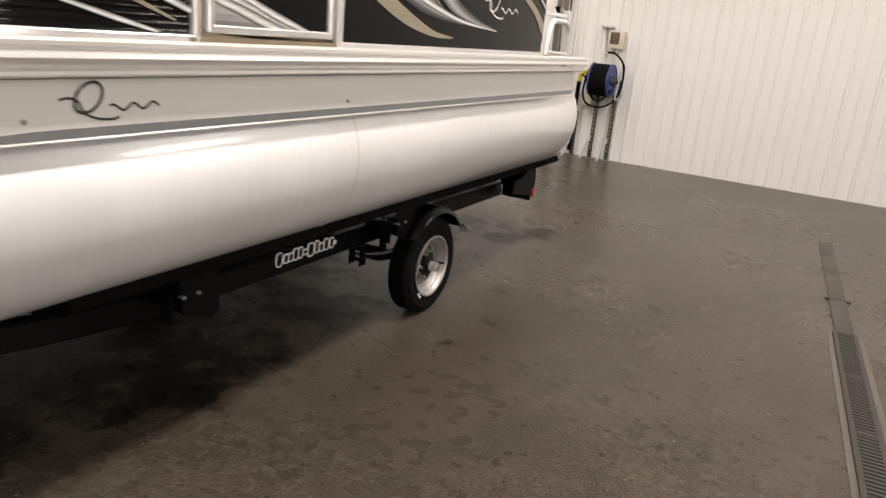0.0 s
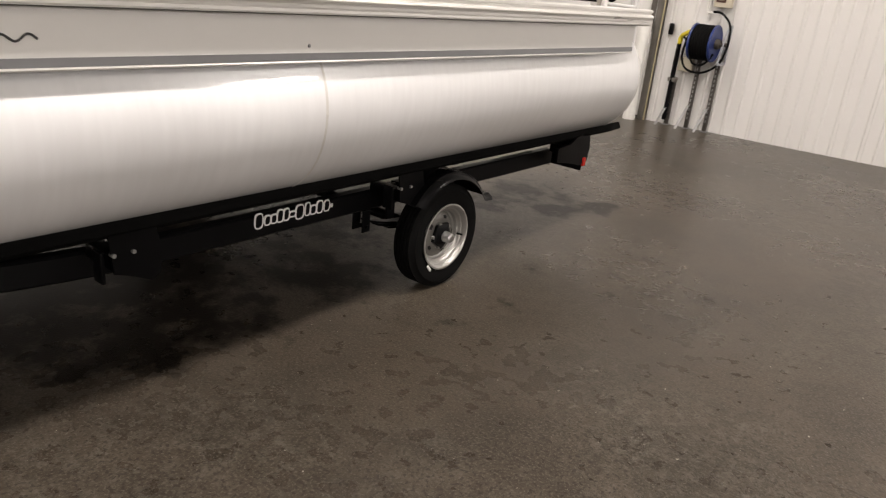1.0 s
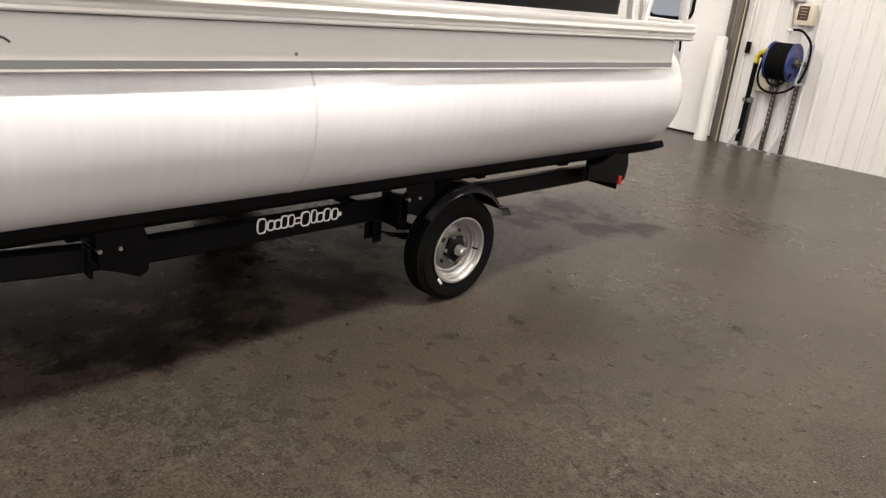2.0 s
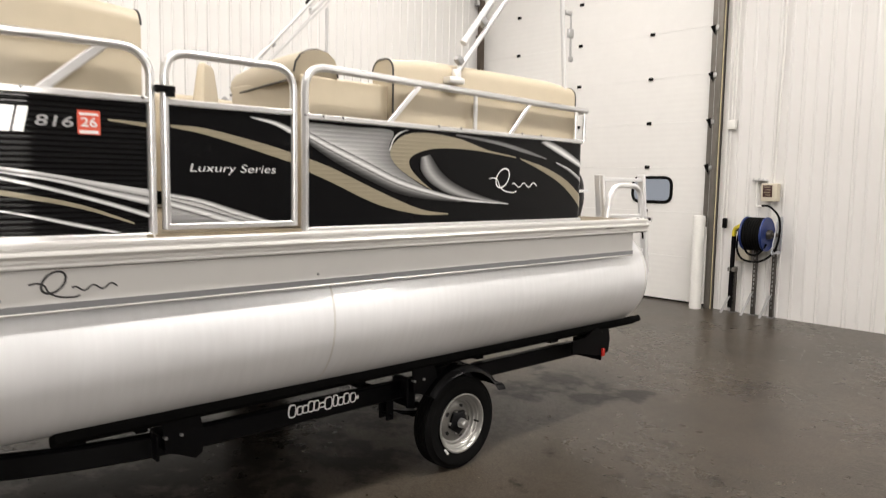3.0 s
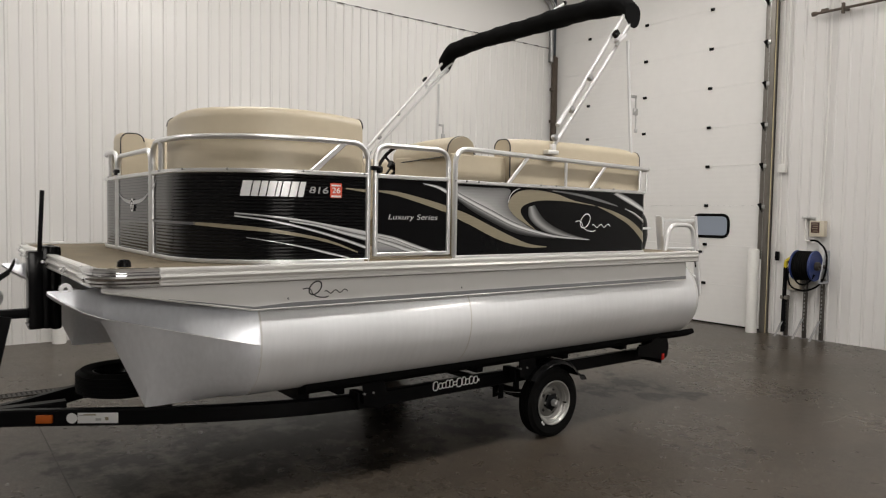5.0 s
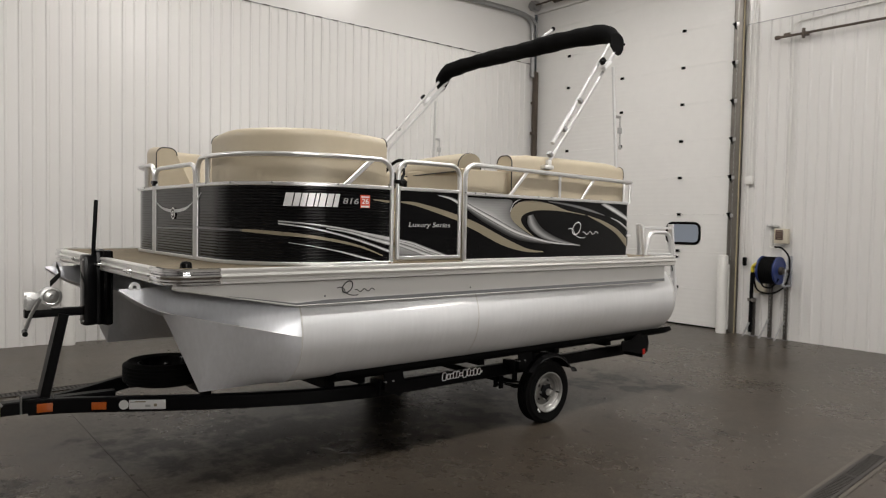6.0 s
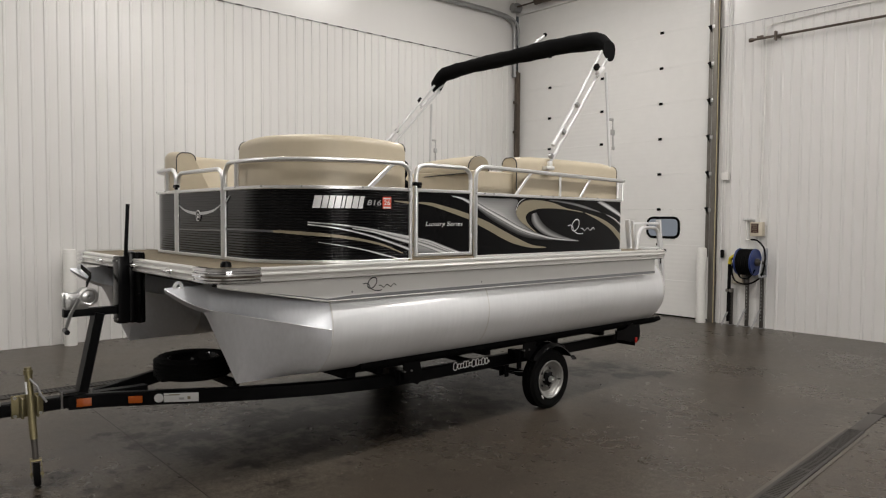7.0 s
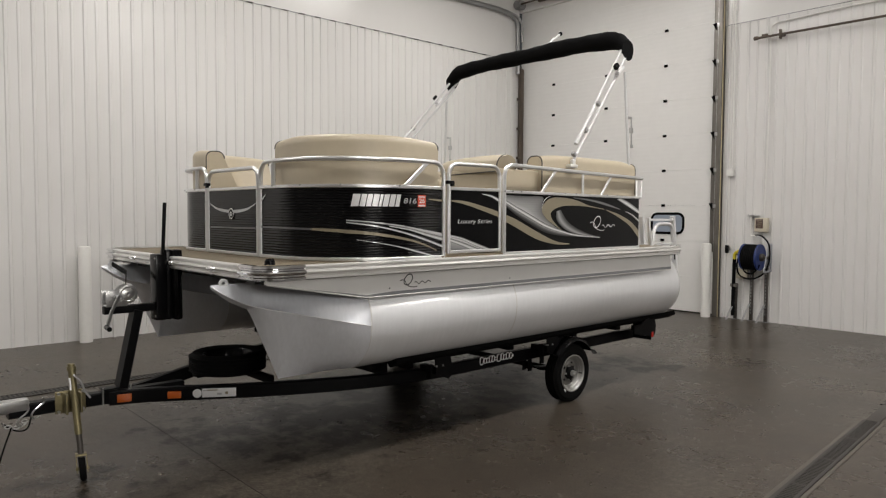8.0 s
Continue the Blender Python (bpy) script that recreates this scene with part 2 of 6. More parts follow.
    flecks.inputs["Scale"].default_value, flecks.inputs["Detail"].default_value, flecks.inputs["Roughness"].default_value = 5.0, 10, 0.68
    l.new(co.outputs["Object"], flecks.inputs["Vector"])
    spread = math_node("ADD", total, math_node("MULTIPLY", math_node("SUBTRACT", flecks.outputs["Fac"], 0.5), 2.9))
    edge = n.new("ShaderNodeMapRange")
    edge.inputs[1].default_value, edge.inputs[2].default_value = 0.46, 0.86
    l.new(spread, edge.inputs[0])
    wet_shade = math_node("MULTIPLY", math_node("MULTIPLY", edge.outputs[0], 0.93), math_node("GREATER_THAN", total, 0.0))
    col = blend(wet_shade, col, (0.010, 0.008, 0.0062))
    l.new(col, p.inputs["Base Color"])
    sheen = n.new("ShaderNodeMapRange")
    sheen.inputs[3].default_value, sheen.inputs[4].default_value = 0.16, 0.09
    l.new(wet_shade, sheen.inputs[0]), l.new(sheen.outputs[0], p.inputs["Specular IOR Level"])
    return m


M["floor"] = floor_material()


# ---- mesh helpers ----
def part(name, bm, mat, parent=None, label="", smooth=True, angle=35):
    """Links a bmesh, drawn in world coordinates, as one mesh under a thing or a part."""
    me = bpy.data.meshes.new(name)
    bmesh.ops.recalc_face_normals(bm, faces=bm.faces)
    bm.to_mesh(me)
    bm.free()
    for mt in mat if isinstance(mat, (list, tuple)) else [mat]:
        me.materials.append(mt)
    if smooth:
        for poly in me.polygons:
            poly.use_smooth = True
        me.set_sharp_from_angle(angle=radians(angle))
    ob = new(name, me)
    if parent is not None:
        ob.parent = parent
        if parent.type == "EMPTY":
            ob.matrix_parent_inverse = Matrix.Translation(-parent.location)
    return tagged(ob, label)


def thing(name, at, label, category, group="", kind=""):
    ob = new(name)
    ob.location = at
    return tagged(ob, label, category, group, kind)


def box(bm, c, size, rot=(0, 0, 0), bevel=0.0, seg=2):
    """A box with worn edges, added to bm."""
    g = bmesh.ops.create_cube(bm, size=1.0, matrix=pose(*c, *rot) @ Matrix.Diagonal((*size, 1)))
    if bevel:
        edges = list({e for v in g["verts"] for e in v.link_edges})
        bmesh.ops.bevel(bm, geom=edges, offset=bevel, segments=seg, profile=0.6, affect="EDGES")
    return bm


def cyl(bm, a, b, r, r2=None, seg=20, caps=True):
    a, b = Vector(a), Vector(b)
    m = Matrix.Translation((a + b) / 2) @ (b - a).to_track_quat("Z", "Y").to_matrix().to_4x4()
    bmesh.ops.create_cone(bm, cap_ends=caps, segments=seg, radius1=r, radius2=r if r2 is None else r2, depth=(b - a).length, matrix=m)
    return bm


def sweep(bm, pts, profile, closed_profile=True, up=(0, 0, 1), caps=True):
    """Sweeps a profile of (side, up) offsets along points."""
    pts, rings = [Vector(p) for p in pts], []
    side = None
    for i, p in enumerate(pts):
        d = (pts[min(i + 1, len(pts) - 1)] - pts[max(i - 1, 0)]).normalized()
        s = d.cross(Vector(up))
        if s.length < 1e-3:
            s = side or d.orthogonal()
        s.normalize()
        if side is not None and s.dot(side) < 0:
            s = -s
        side = s
        u = s.cross(d).normalized()
        rings.append([bm.verts.new(p + s * a + u * b) for a, b in profile])
    n = len(profile)
    for r0, r1 in zip(rings, rings[1:]):
        for k in range(n if closed_profile else n - 1):
            bm.faces.new((r0[k], r0[(k + 1) % n], r1[(k + 1) % n], r1[k]))
    if caps and closed_profile:
        bm.faces.new(rings[0]), bm.faces.new(rings[-1][::-1])
    return bm


def ring(r, seg=12):
    return [(r * math.cos(2 * math.pi * k / seg), r * math.sin(2 * math.pi * k / seg)) for k in range(seg)]


def rect(w, h, b=0.004):
    """A rectangle profile with cut corners."""
    w, h = w / 2, h / 2
    return [(-w + b, -h), (w - b, -h), (w, -h + b), (w, h - b), (w - b, h), (-w + b, h), (-w, h - b), (-w, -h + b)]


def rounded(pts, r, steps=5):
    """Rounds the inner corners of a polyline."""
    pts = [Vector(p) for p in pts]
    out = [pts[0]]
    for a, b, c in zip(pts, pts[1:], pts[2:]):
        u, v = (a - b), (c - b)
        d = min(r, u.length * 0.49, v.length * 0.49)
        p, q = b + u.normalized() * d, b + v.normalized() * d
        out += [(1 - t) ** 2 * p + 2 * t * (1 - t) * b + t * t * q for t in [k / steps for k in range(steps + 1)]]
    return out + [pts[-1]]


def lathe(bm, profile, m, seg=32, close=False):
    """Turns (radius, height) points round the z axis of m."""
    rings = [[bm.verts.new(m @ Vector((r * math.cos(2 * math.pi * k / seg), r * math.sin(2 * math.pi * k / seg), h))) for k in range(seg)] for r, h in profile]
    for a, b in list(zip(rings, rings[1:])) + ([(rings[-1], rings[0])] if close else []):
        for k in range(seg):
            bm.faces.new((a[k], a[(k + 1) % seg], b[(k + 1) % seg], b[k]))
    return bm


def cushion(bm, c, size, rot=(0, 0, 0), bevel=0.04):
    return box(bm, c, size, rot, bevel, 4)


# ---- the hall ----
WX, WY, EX, SY = -7.08, 9.13, 10.5, -9.5
DOOR_L, DOOR_R, DOOR_TOP, RIB_TOP = -6.98, -2.89, 5.5, 4.55


def ribbed_wall(name, a, b, z0, z1, inward, label, mat="white_wall", pitch=0.28, thick=0.12):
    """A liner-panel wall: a strong rib and a weak rib in each pitch, with thickness behind."""
    a, b, inward = Vector(a), Vector(b), Vector(inward)
    d, length = (b - a).normalized(), (b - a).length
    prof, x = [(0.0, 0.0)], 0.05
    while x < length - pitch:
        for dx, h in ((0, 0), (0.012, 0.016), (0.034, 0.016), (0.046, 0), (0.14, 0), (0.149, 0.010), (0.163, 0.010), (0.172, 0)):
            prof.append((x + dx, h))
        x += pitch
    prof += [(length, 0.0), (length, -thick), (0.0, -thick)]
    bm = bmesh.new()
    lo = [bm.verts.new((a + d * u + inward * h).to_3d() + Vector((0, 0, z0))) for u, h in prof]
    hi = [bm.verts.new((a + d * u + inward * h).to_3d() + Vector((0, 0, z1))) for u, h in prof]
    for k in range(len(prof)):
        j = (k + 1) % len(prof)
        bm.faces.new((lo[k], lo[j], hi[j], hi[k]))
    bm.faces.new(lo[::-1]), bm.faces.new(hi)
    return tagged(part(name, bm, M[mat], smooth=False), label, "wall", kind="structure")


bm = bmesh.new()
box(bm, ((WX + EX) / 2, (WY + SY) / 2, -0.1), (EX - WX + 0.6, WY - SY + 0.6, 0.2))
tagged(part("floor", bm, M["floor"], smooth=False), "sealed grey concrete floor with damp stains, painted boat shade and pale scuffs", "floor", kind="structure")
bm = bmesh.new()
box(bm, ((WX + EX) / 2, (WY + SY) / 2, CEILING + 0.1), (EX - WX + 0.6, WY - SY + 0.6, 0.2))
tagged(part("ceiling", bm, M["grey_liner"], smooth=False), "white metal ceiling of the service hall", "ceiling", kind="structure")
ribbed_wall("wall_west", (WX, SY), (WX, WY), 0.0, RIB_TOP, (1, 0), "white ribbed metal liner wall")
ribbed_wall("wall_north", (DOOR_R + 0.01, WY), (EX, WY), 0.0, RIB_TOP - 0.09, (0, -1), "white ribbed metal liner wall beside the overhead door")
ribbed_wall("wall_east", (EX, WY), (EX, SY), 0.0, CEILING, (-1, 0), "white ribbed metal liner wall")
ribbed_wall("wall_south", (EX, SY), (WX, SY), 0.0, CEILING, (0, 1), "white ribbed metal liner wall")
bm = bmesh.new()
box(bm, (WX - 0.06, (WY + SY) / 2, (RIB_TOP + CEILING) / 2 + 0.003), (0.12, WY - SY, CEILING - RIB_TOP - 0.006))
tagged(part("wall_west_upper", bm, M["white_wall"], smooth=False), "smooth white upper wall above the ribbed panels", "wall", kind="structure")
bm = bmesh.new()
box(bm, ((DOOR_R + EX) / 2, WY + 0.06, (RIB_TOP - 0.09 + CEILING) / 2 + 0.003), (EX - DOOR_R, 0.12, CEILING - RIB_TOP + 0.09 - 0.006))
box(bm, ((DOOR_L + DOOR_R) / 2 - 0.05, WY + 0.06, (DOOR_TOP + CEILING) / 2), (DOOR_R - DOOR_L + 0.1, 0.116, CEILING - DOOR_TOP - 0.01))
tagged(part("wall_north_upper", bm, M["white_wall"], smooth=False), "smooth white upper wall above the ribbed panels", "wall", kind="structure")


for name, c, size in (("trim_west", (WX + 0.004, (WY + SY) / 2, RIB_TOP + 0.006), (0.012, WY - SY, 0.012)), ("trim_north", ((DOOR_R + EX) / 2 + 0.02, WY - 0.004, RIB_TOP - 0.084), (EX - DOOR_R - 0.04, 0.012, 0.012))):
    bm = bmesh.new()
    box(bm, c, size)
    tagged(part(name, bm, M["grey_metal"], smooth=False), "thin grey cap strip along the top of the ribbed panels", "trim", kind="structure")


gap_mesh = None
for k in range(46):
    if gap_mesh is None:
        bm = bmesh.new()
        box(bm, (0, 0, 0), (0.010, 0.105, 0.016), bevel=0.003)
        strip = bpy.data.objects["trim_west"]
        gap = part("closure_gap", bm, M["strut"], strip)
        gap_mesh = gap.data
    else:
        gap = new("closure_gap", gap_mesh)
        gap.parent = strip
    gap.location = (WX + 0.012, -3.44 + 0.28 * k + 0.112, RIB_TOP + 0.006)


def ceiling_or_fill_light(x, y, watts, drop, tilt):
    """A hanging linear light; a tilted one is turned towards the boat, past 60 degrees as added fill."""
    z = LAMP_Z - drop
    t = thing("ceiling_or_fill_light", (x, y, z), "long white linear ceiling or fill light, unseen, switched on", "light", "ceiling lights")
    turn = math.degrees(math.atan2(2.3 - y, -1.2 - x)) if tilt else 0
    q = pose(x, y, z, 0, 0, turn) @ pose(0, 0, 0, 0, -tilt, 0)
    k = 3.4 if tilt > 60 else 1.0
    bm = bmesh.new()
    box(bm, (0, 0, 0.05), (0.5 * k, 1.3 * k, 0.08), bevel=0.01)
    bmesh.ops.transform(bm, matrix=q, verts=bm.verts)
    part("housing", bm, M["trim_white"], t)
    for dy in (-0.5, 0.5):
        top = q @ Vector((0, dy * k, 0.08))
        bm = bmesh.new()
        cyl(bm, top, (top.x, top.y, CEILING), 0.008, seg=8)
        part("hanger", bm, M["zinc"], t)
    for dx in (-0.16, 0, 0.16):
        bm = bmesh.new()
        box(bm, (dx * k, 0, 0), (0.10 * k, 1.2 * k, 0.015), bevel=0.005)
        bmesh.ops.transform(bm, matrix=q, verts=bm.verts)
        part("diffuser", bm, M["lamp_glow"], t)
    lamp = bpy.data.lights.new("ceiling_or_fill_light", "AREA")
    lamp.shape, lamp.size, lamp.size_y, lamp.energy, lamp.color = "RECTANGLE", 0.5 * k, 1.25 * k, watts, (1.0, 0.965, 0.925)
    ob = new("ceiling_or_fill_light_lamp", lamp)
    ob.matrix_world = q @ Matrix.Translation((0, 0, -0.03))
    return t


M["lamp_glow"] = glow("lamp_diffuser", (1.0, 0.95, 0.88), 6.0)
for row in LAMPS:
    ceiling_or_fill_light(*row)

# ---- overhead door ----
door = thing("door_1", ((DOOR_L + DOOR_R) / 2, WY, 0), "closed white sectional overhead door", "door", kind="structure")
SECTION = 0.572
z, k = 0.02, 0
while z < DOOR_TOP:
    top = min(z + SECTION, DOOR_TOP + 0.05)
    bm = bmesh.new()
    box(bm, ((DOOR_L + DOOR_R - 0.1) / 2, WY + 0.10, (z + top) / 2), (DOOR_R - DOOR_L + 0.1, 0.05, top - z - 0.0015), bevel=0.0015, seg=1)
    sec = part("door_section", bm, M["door_white"], door, smooth=False)
    if k and k < 9:
        for hx in (-6.26, -5.08, -3.925):
            bm = bmesh.new()
            box(bm, (hx, WY + 0.066, z), (0.062, 0.030, 0.042), bevel=0.008)
            part("hinge", bm, M["plastic_black"], sec)
    z, k = top, k + 1
bm = bmesh.new()
box(bm, ((DOOR_L + DOOR_R) / 2, WY + 0.10, 0.011), (DOOR_R - DOOR_L, 0.04, 0.018))
part("bottom_seal", bm, M["rubber"], door)
M["daylight"] = glow("pale_daylight", (0.42, 0.44, 0.47), 0.28)


def door_window(name, x0, x1):
    xm = (x0 + x1) / 2
    win = thing(name, (xm, WY + 0.07, 1.44), "small rounded window with a black rubber frame in the door", "window", kind="structure")
    outer = rounded([(xm, 0, 1.60), (x1, 0, 1.60), (x1, 0, 1.283), (x0, 0, 1.283), (x0, 0, 1.60), (xm + 0.01, 0, 1.60)], 0.11, 8)
    bm = bmesh.new()
    sweep(bm, [Vector((p.x, WY + 0.072, p.z)) for p in outer], ring(0.021, 8), up=(0, 1, 0))
    part("window_frame", bm, M["rubber"], win)
    bm = bmesh.new()
    face = bm.faces.new([bm.verts.new((p.x, WY + 0.070, p.z)) for p in outer[:-1]])
    bmesh.ops.solidify(bm, geom=[face], thickness=0.008)
    part("pane", bm, M["daylight"], win, smooth=False)


door_window("window_1", -4.13, -3.56)

# right jamb with track, rollers and a wooden edge; left track and pipe
jamb = thing("door_jamb", (DOOR_R - 0.08, WY, 0), "grey galvanised door jamb and track with black brackets", "door frame", kind="structure")
bm = bmesh.new()
box(bm, (DOOR_R - 0.035, WY - 0.01, 2.75), (0.07, 0.16, 5.5), bevel=0.003)
part("jamb_post", bm, M["jamb"], jamb)
bm = bmesh.new()
box(bm, (DOOR_R - 0.125, WY + 0.0, 2.75 + 0.5), (0.09, 0.05, 4.5), bevel=0.006)
part("track", bm, M["jamb"], jamb)
bm = bmesh.new()
box(bm, (DOOR_R - 0.082, WY - 0.05, 3.2), (0.008, 0.03, 4.6))
part("track_lip", bm, M["zinc"], jamb)
for j in range(7):
    bz = 1.71 + 0.553 * j
    bm = bmesh.new()
    vs = [bm.verts.new(p) for p in ((DOOR_R - 0.20, WY - 0.02, bz + 0.05), (DOOR_R - 0.12, WY - 0.05, bz + 0.06), (DOOR_R - 0.12, WY - 0.05, bz - 0.06), (DOOR_R - 0.13, WY + 0.04, bz - 0.05), (DOOR_R - 0.20, WY + 0.04, bz + 0.04))]
    bm.faces.new(vs[:3]), bm.faces.new((vs[0], vs[2], vs[3], vs[4]))
    bmesh.ops.solidify(bm, geom=bm.faces[:], thickness=0.01)
    part("bracket", bm, M["plastic_black"], jamb, smooth=False)
    bm = bmesh.new()
    box(bm, (DOOR_R - 0.07, WY - 0.095, bz + 0.01), (0.04, 0.012, 0.05), bevel=0.003)
    part("clip", bm, M["zinc"], jamb)
bm = bmesh.new()
box(bm, (DOOR_R + 0.009, WY - 0.07, 2.75), (0.010, 0.016, 5.5), bevel=0.002)
part("wooden_edge", bm, material("raw_timber_edge", (0.52, 0.44, 0.29), 0.7, vary=0.15, scale=8, stretch=(4, 4, 0.4)), jamb)
track = thing("door_track", (WX + 0.12, WY - 0.06, 0), "dark brown vertical door track with clamps", "door track", kind="structure")
bm = bmesh.new()
box(bm, (WX + 0.085, WY - 0.03, 2.2), (0.075, 0.09, 4.4), bevel=0.01)
part("channel", bm, M["rust_pipe"], track)
for j in range(8):
    bm = bmesh.new()
    box(bm, (WX + 0.090, WY - 0.085, 0.4 + 0.57 * j), (0.10, 0.04, 0.05), bevel=0.006)
    part("clamp", bm, M["rust_pipe"], track)
pipe = thing("wall_pipe", (WX + 0.06, WY - 0.2, 4), "dark grey pipe bending from the corner along the wall", "pipe", kind="structure")
bm = bmesh.new()
sweep(bm, rounded([(WX + 0.075, WY - 0.12, 4.3), (WX + 0.075, WY - 0.12, 5.40), (WX + 0.075, WY - 0.7, 5.44), (WX + 0.075, 2.0, 5.33)], 0.5, 8), ring(0.045, 12))
part("pipe_run", bm, M["grey_metal"], pipe)
bm = bmesh.new()
sweep(bm, rounded([(WX + 0.16, WY - 0.1, 4.9), (WX + 0.16, WY - 0.1, 5.36), (WX + 0.09, WY - 0.5, 5.44)], 0.3, 6), ring(0.02, 8))
part("conduit", bm, M["grey_metal"], pipe)
shaft = thing("door_shaft", (-5, WY - 0.12, 5.6), "dark door spring shaft with a bearing plate", "door shaft", kind="structure")
bm = bmesh.new()
cyl(bm, (WX + 0.05, WY - 0.14, 5.62), (DOOR_R, WY - 0.14, 5.62), 0.016)
part("rod", bm, M["rust_pipe"], shaft)
bm = bmesh.new()
cyl(bm, (-6.47, WY - 0.14, 5.62), (-4.2, WY - 0.14, 5.62), 0.06)
part("spring", bm, M["rust_pipe"], shaft)
bm = bmesh.new()
box(bm, (WX + 0.09, WY - 0.1, 5.62), (0.14, 0.14, 0.16), bevel=0.02)
cyl(bm, (WX + 0.09, WY - 0.2, 5.62), (WX + 0.09, WY, 5.62), 0.075)
part("bearing", bm, M["grey_metal"], shaft)


def bollard(x, y, h):
    t = thing("bollard", (x, y, 0), "white plastic-sleeved steel bollard by the wall", "bollard", "bollards by the wall")
    bm = bmesh.new()
    lathe(bm, [(0.001, 0), (0.072, 0), (0.072, h - 0.03), (0.066, h - 0.008), (0.05, h), (0.001, h)], Matrix.Translation((x, y, 0)), 24)
    part("sleeve", bm, M["bollard"], t)
    bm = bmesh.new()
    lathe(bm, [(0.074, 0.02), (0.076, 0.03), (0.074, 0.04)], Matrix.Translation((x, y, 0)), 24)
    part("band", bm, M["bollard"], t)


bollard(-3.02, 8.95, 1.145)
bollard(-6.93, 1.12, 1.165)

# ---- trench drains ----
drain = thing("floor_drain", (0.6, 4, 0), "rusty slotted steel trench drain in the concrete floor", "drain", kind="structure")
M["drain"] = material("drain_steel", (0.036, 0.032, 0.028), 0.6, 0.3, vary=0.3, scale=12)
M["drain_plate"] = material("drain_cover_plate", (0.048, 0.042, 0.036), 0.55, 0.2, vary=0.3, scale=14, stretch=(1, 0.2, 1))
M["drain_kerb"] = material("drain_edge_concrete", (0.080, 0.067, 0.053), 0.5, vary=0.3, scale=9, bump=0.3, bump_scale=90)
M["dark"] = material("dark_gap", (0.008, 0.008, 0.008), 0.9)


def trench(t, x0, y0, x1, y1, width, pitch=0.028):
    a, b = Vector((x0, y0, 0)), Vector((x1, y1, 0))
    d = (b - a).normalized()
    ang = math.degrees(math.atan2(d.y, d.x))
    bm = bmesh.new()
    c = (a + b) / 2
    box(bm, (c.x, c.y, 0.001), ((b - a).length, width - 0.01, 0.006), (0, 0, ang))
    part("trench", bm, M["dark"], t)
    side = Vector((-d.y, d.x, 0))
    for s in (-1, 1):
        bm = bmesh.new()
        e = c + side * s * (width / 2)
        box(bm, (e.x, e.y, 0.003), ((b - a).length, 0.022, 0.012), (0, 0, ang), bevel=0.002)
        part("edge_strip", bm, M["drain"], t)
    # grate bars share one mesh; every twenty-first is a wide cross bar
    meshes = []
    for w in (0.52, 1.0):
        bm = bmesh.new()
        box(bm, (0, 0, 0), (pitch * w, width - 0.02, 0.008), bevel=0.0012, seg=1)
        me = bpy.data.meshes.new("grate_bar")
        bm.to_mesh(me)
        bm.free()
        me.materials.append(M["drain"])
        meshes.append(me)
    for k in range(min(300, int((b - a).length / pitch))):
        e = a + d * (k + 0.5) * pitch
        bar = new("grate_bar", meshes[1 if k % 21 == 20 else 0])
        bar.matrix_world = pose(e.x, e.y, 0.004, 0, 0, ang)
        bar.parent = t
        bar.matrix_parent_inverse = Matrix.Translation(-t.location)


trench(drain, 1.133, -3.0, 0.562, 4.607, 0.10)
drain_w = thing("floor_drain", (-4.6, 2, 0), "slotted steel trench drain near the ribbed wall", "drain", kind="structure")
trench(drain_w, -4.555, -3.0, -4.66, 7.0, 0.13, 0.036)
# closed plates that carry the drain on, with a wide dark joint after the first
for k, (ya, yb) in enumerate(((4.612, 5.218), (5.232, 5.84), (5.846, 6.34), (6.346, 6.84))):
    ym, xm = (ya + yb) / 2, 0.562 - 0.075 * ((ya + yb) / 2 - 4.607)
    bm = bmesh.new()
    box(bm, (xm, ym, 0.003), (0.098, yb - ya, 0.008), (0, 0, 4.3), bevel=0.002)
    part("cover_plate", bm, M["drain_plate"], drain)
bm = bmesh.new()
box(bm, (0.516, 5.225, 0.003), (0.145, 0.016, 0.010), (0, 0, 4.3))
part("plate_joint", bm, M["dark"], drain)
for side in (-1, 1):
    bm = bmesh.new()
    box(bm, (0.847 + side * 0.076, 0.803, 0.001), (0.026, 7.64, 0.006), (0, 0, 4.3), bevel=0.001)
    part("concrete_kerb", bm, M["drain_kerb"], drain, "pale worn concrete edge of the drain")
# sawn control joint
bm = bmesh.new()
box(bm, (-1.0, 0.44, 0.0006), (7.0, 0.0045, 0.002), (0, 0, -0.9))
tagged(part("floor_joint", bm, M["drain"], smooth=False), "sawn control joint in the concrete floor", "joint", kind="structure")

# ---- pontoon boat ----
CX, BX, YF, YR, ZD = -2.46, -1.16, 0.40, 4.75, 1.283
boat = thing("pontoon_boat", (CX, 2.5, 0.58), "silver and black pontoon boat with tan seats on a trailer", "boat")


def mirror(p):
    return (2 * CX - p[0], *p[1:])


LX = 2 * CX - BX
outline = rounded([(BX, YR, 0), (BX, YF, 0), (LX, YF, 0), (LX, YR, 0)], 0.13, 8)
bm = bmesh.new()
lo = [bm.verts.new((p.x, p.y, 1.205)) for p in outline]
hi = [bm.verts.new((p.x, p.y, ZD - 0.006)) for p in outline]
for k in range(len(lo)):
    j = (k + 1) % len(lo)
    bm.faces.new((lo[k], lo[j], hi[j], hi[k]))
bm.faces.new(lo), bm.faces.new(hi)
deck = part("deck", bm, M["under_deck"], boat)
inner = rounded([(BX - 0.035, YR - 0.03, 0), (BX - 0.035, YF + 0.035, 0), (LX + 0.035, YF + 0.035, 0), (LX + 0.035, YR - 0.03, 0)], 0.10, 8)
bm = bmesh.new()
a = [bm.verts.new((p.x, p.y, ZD - 0.005)) for p in inner]
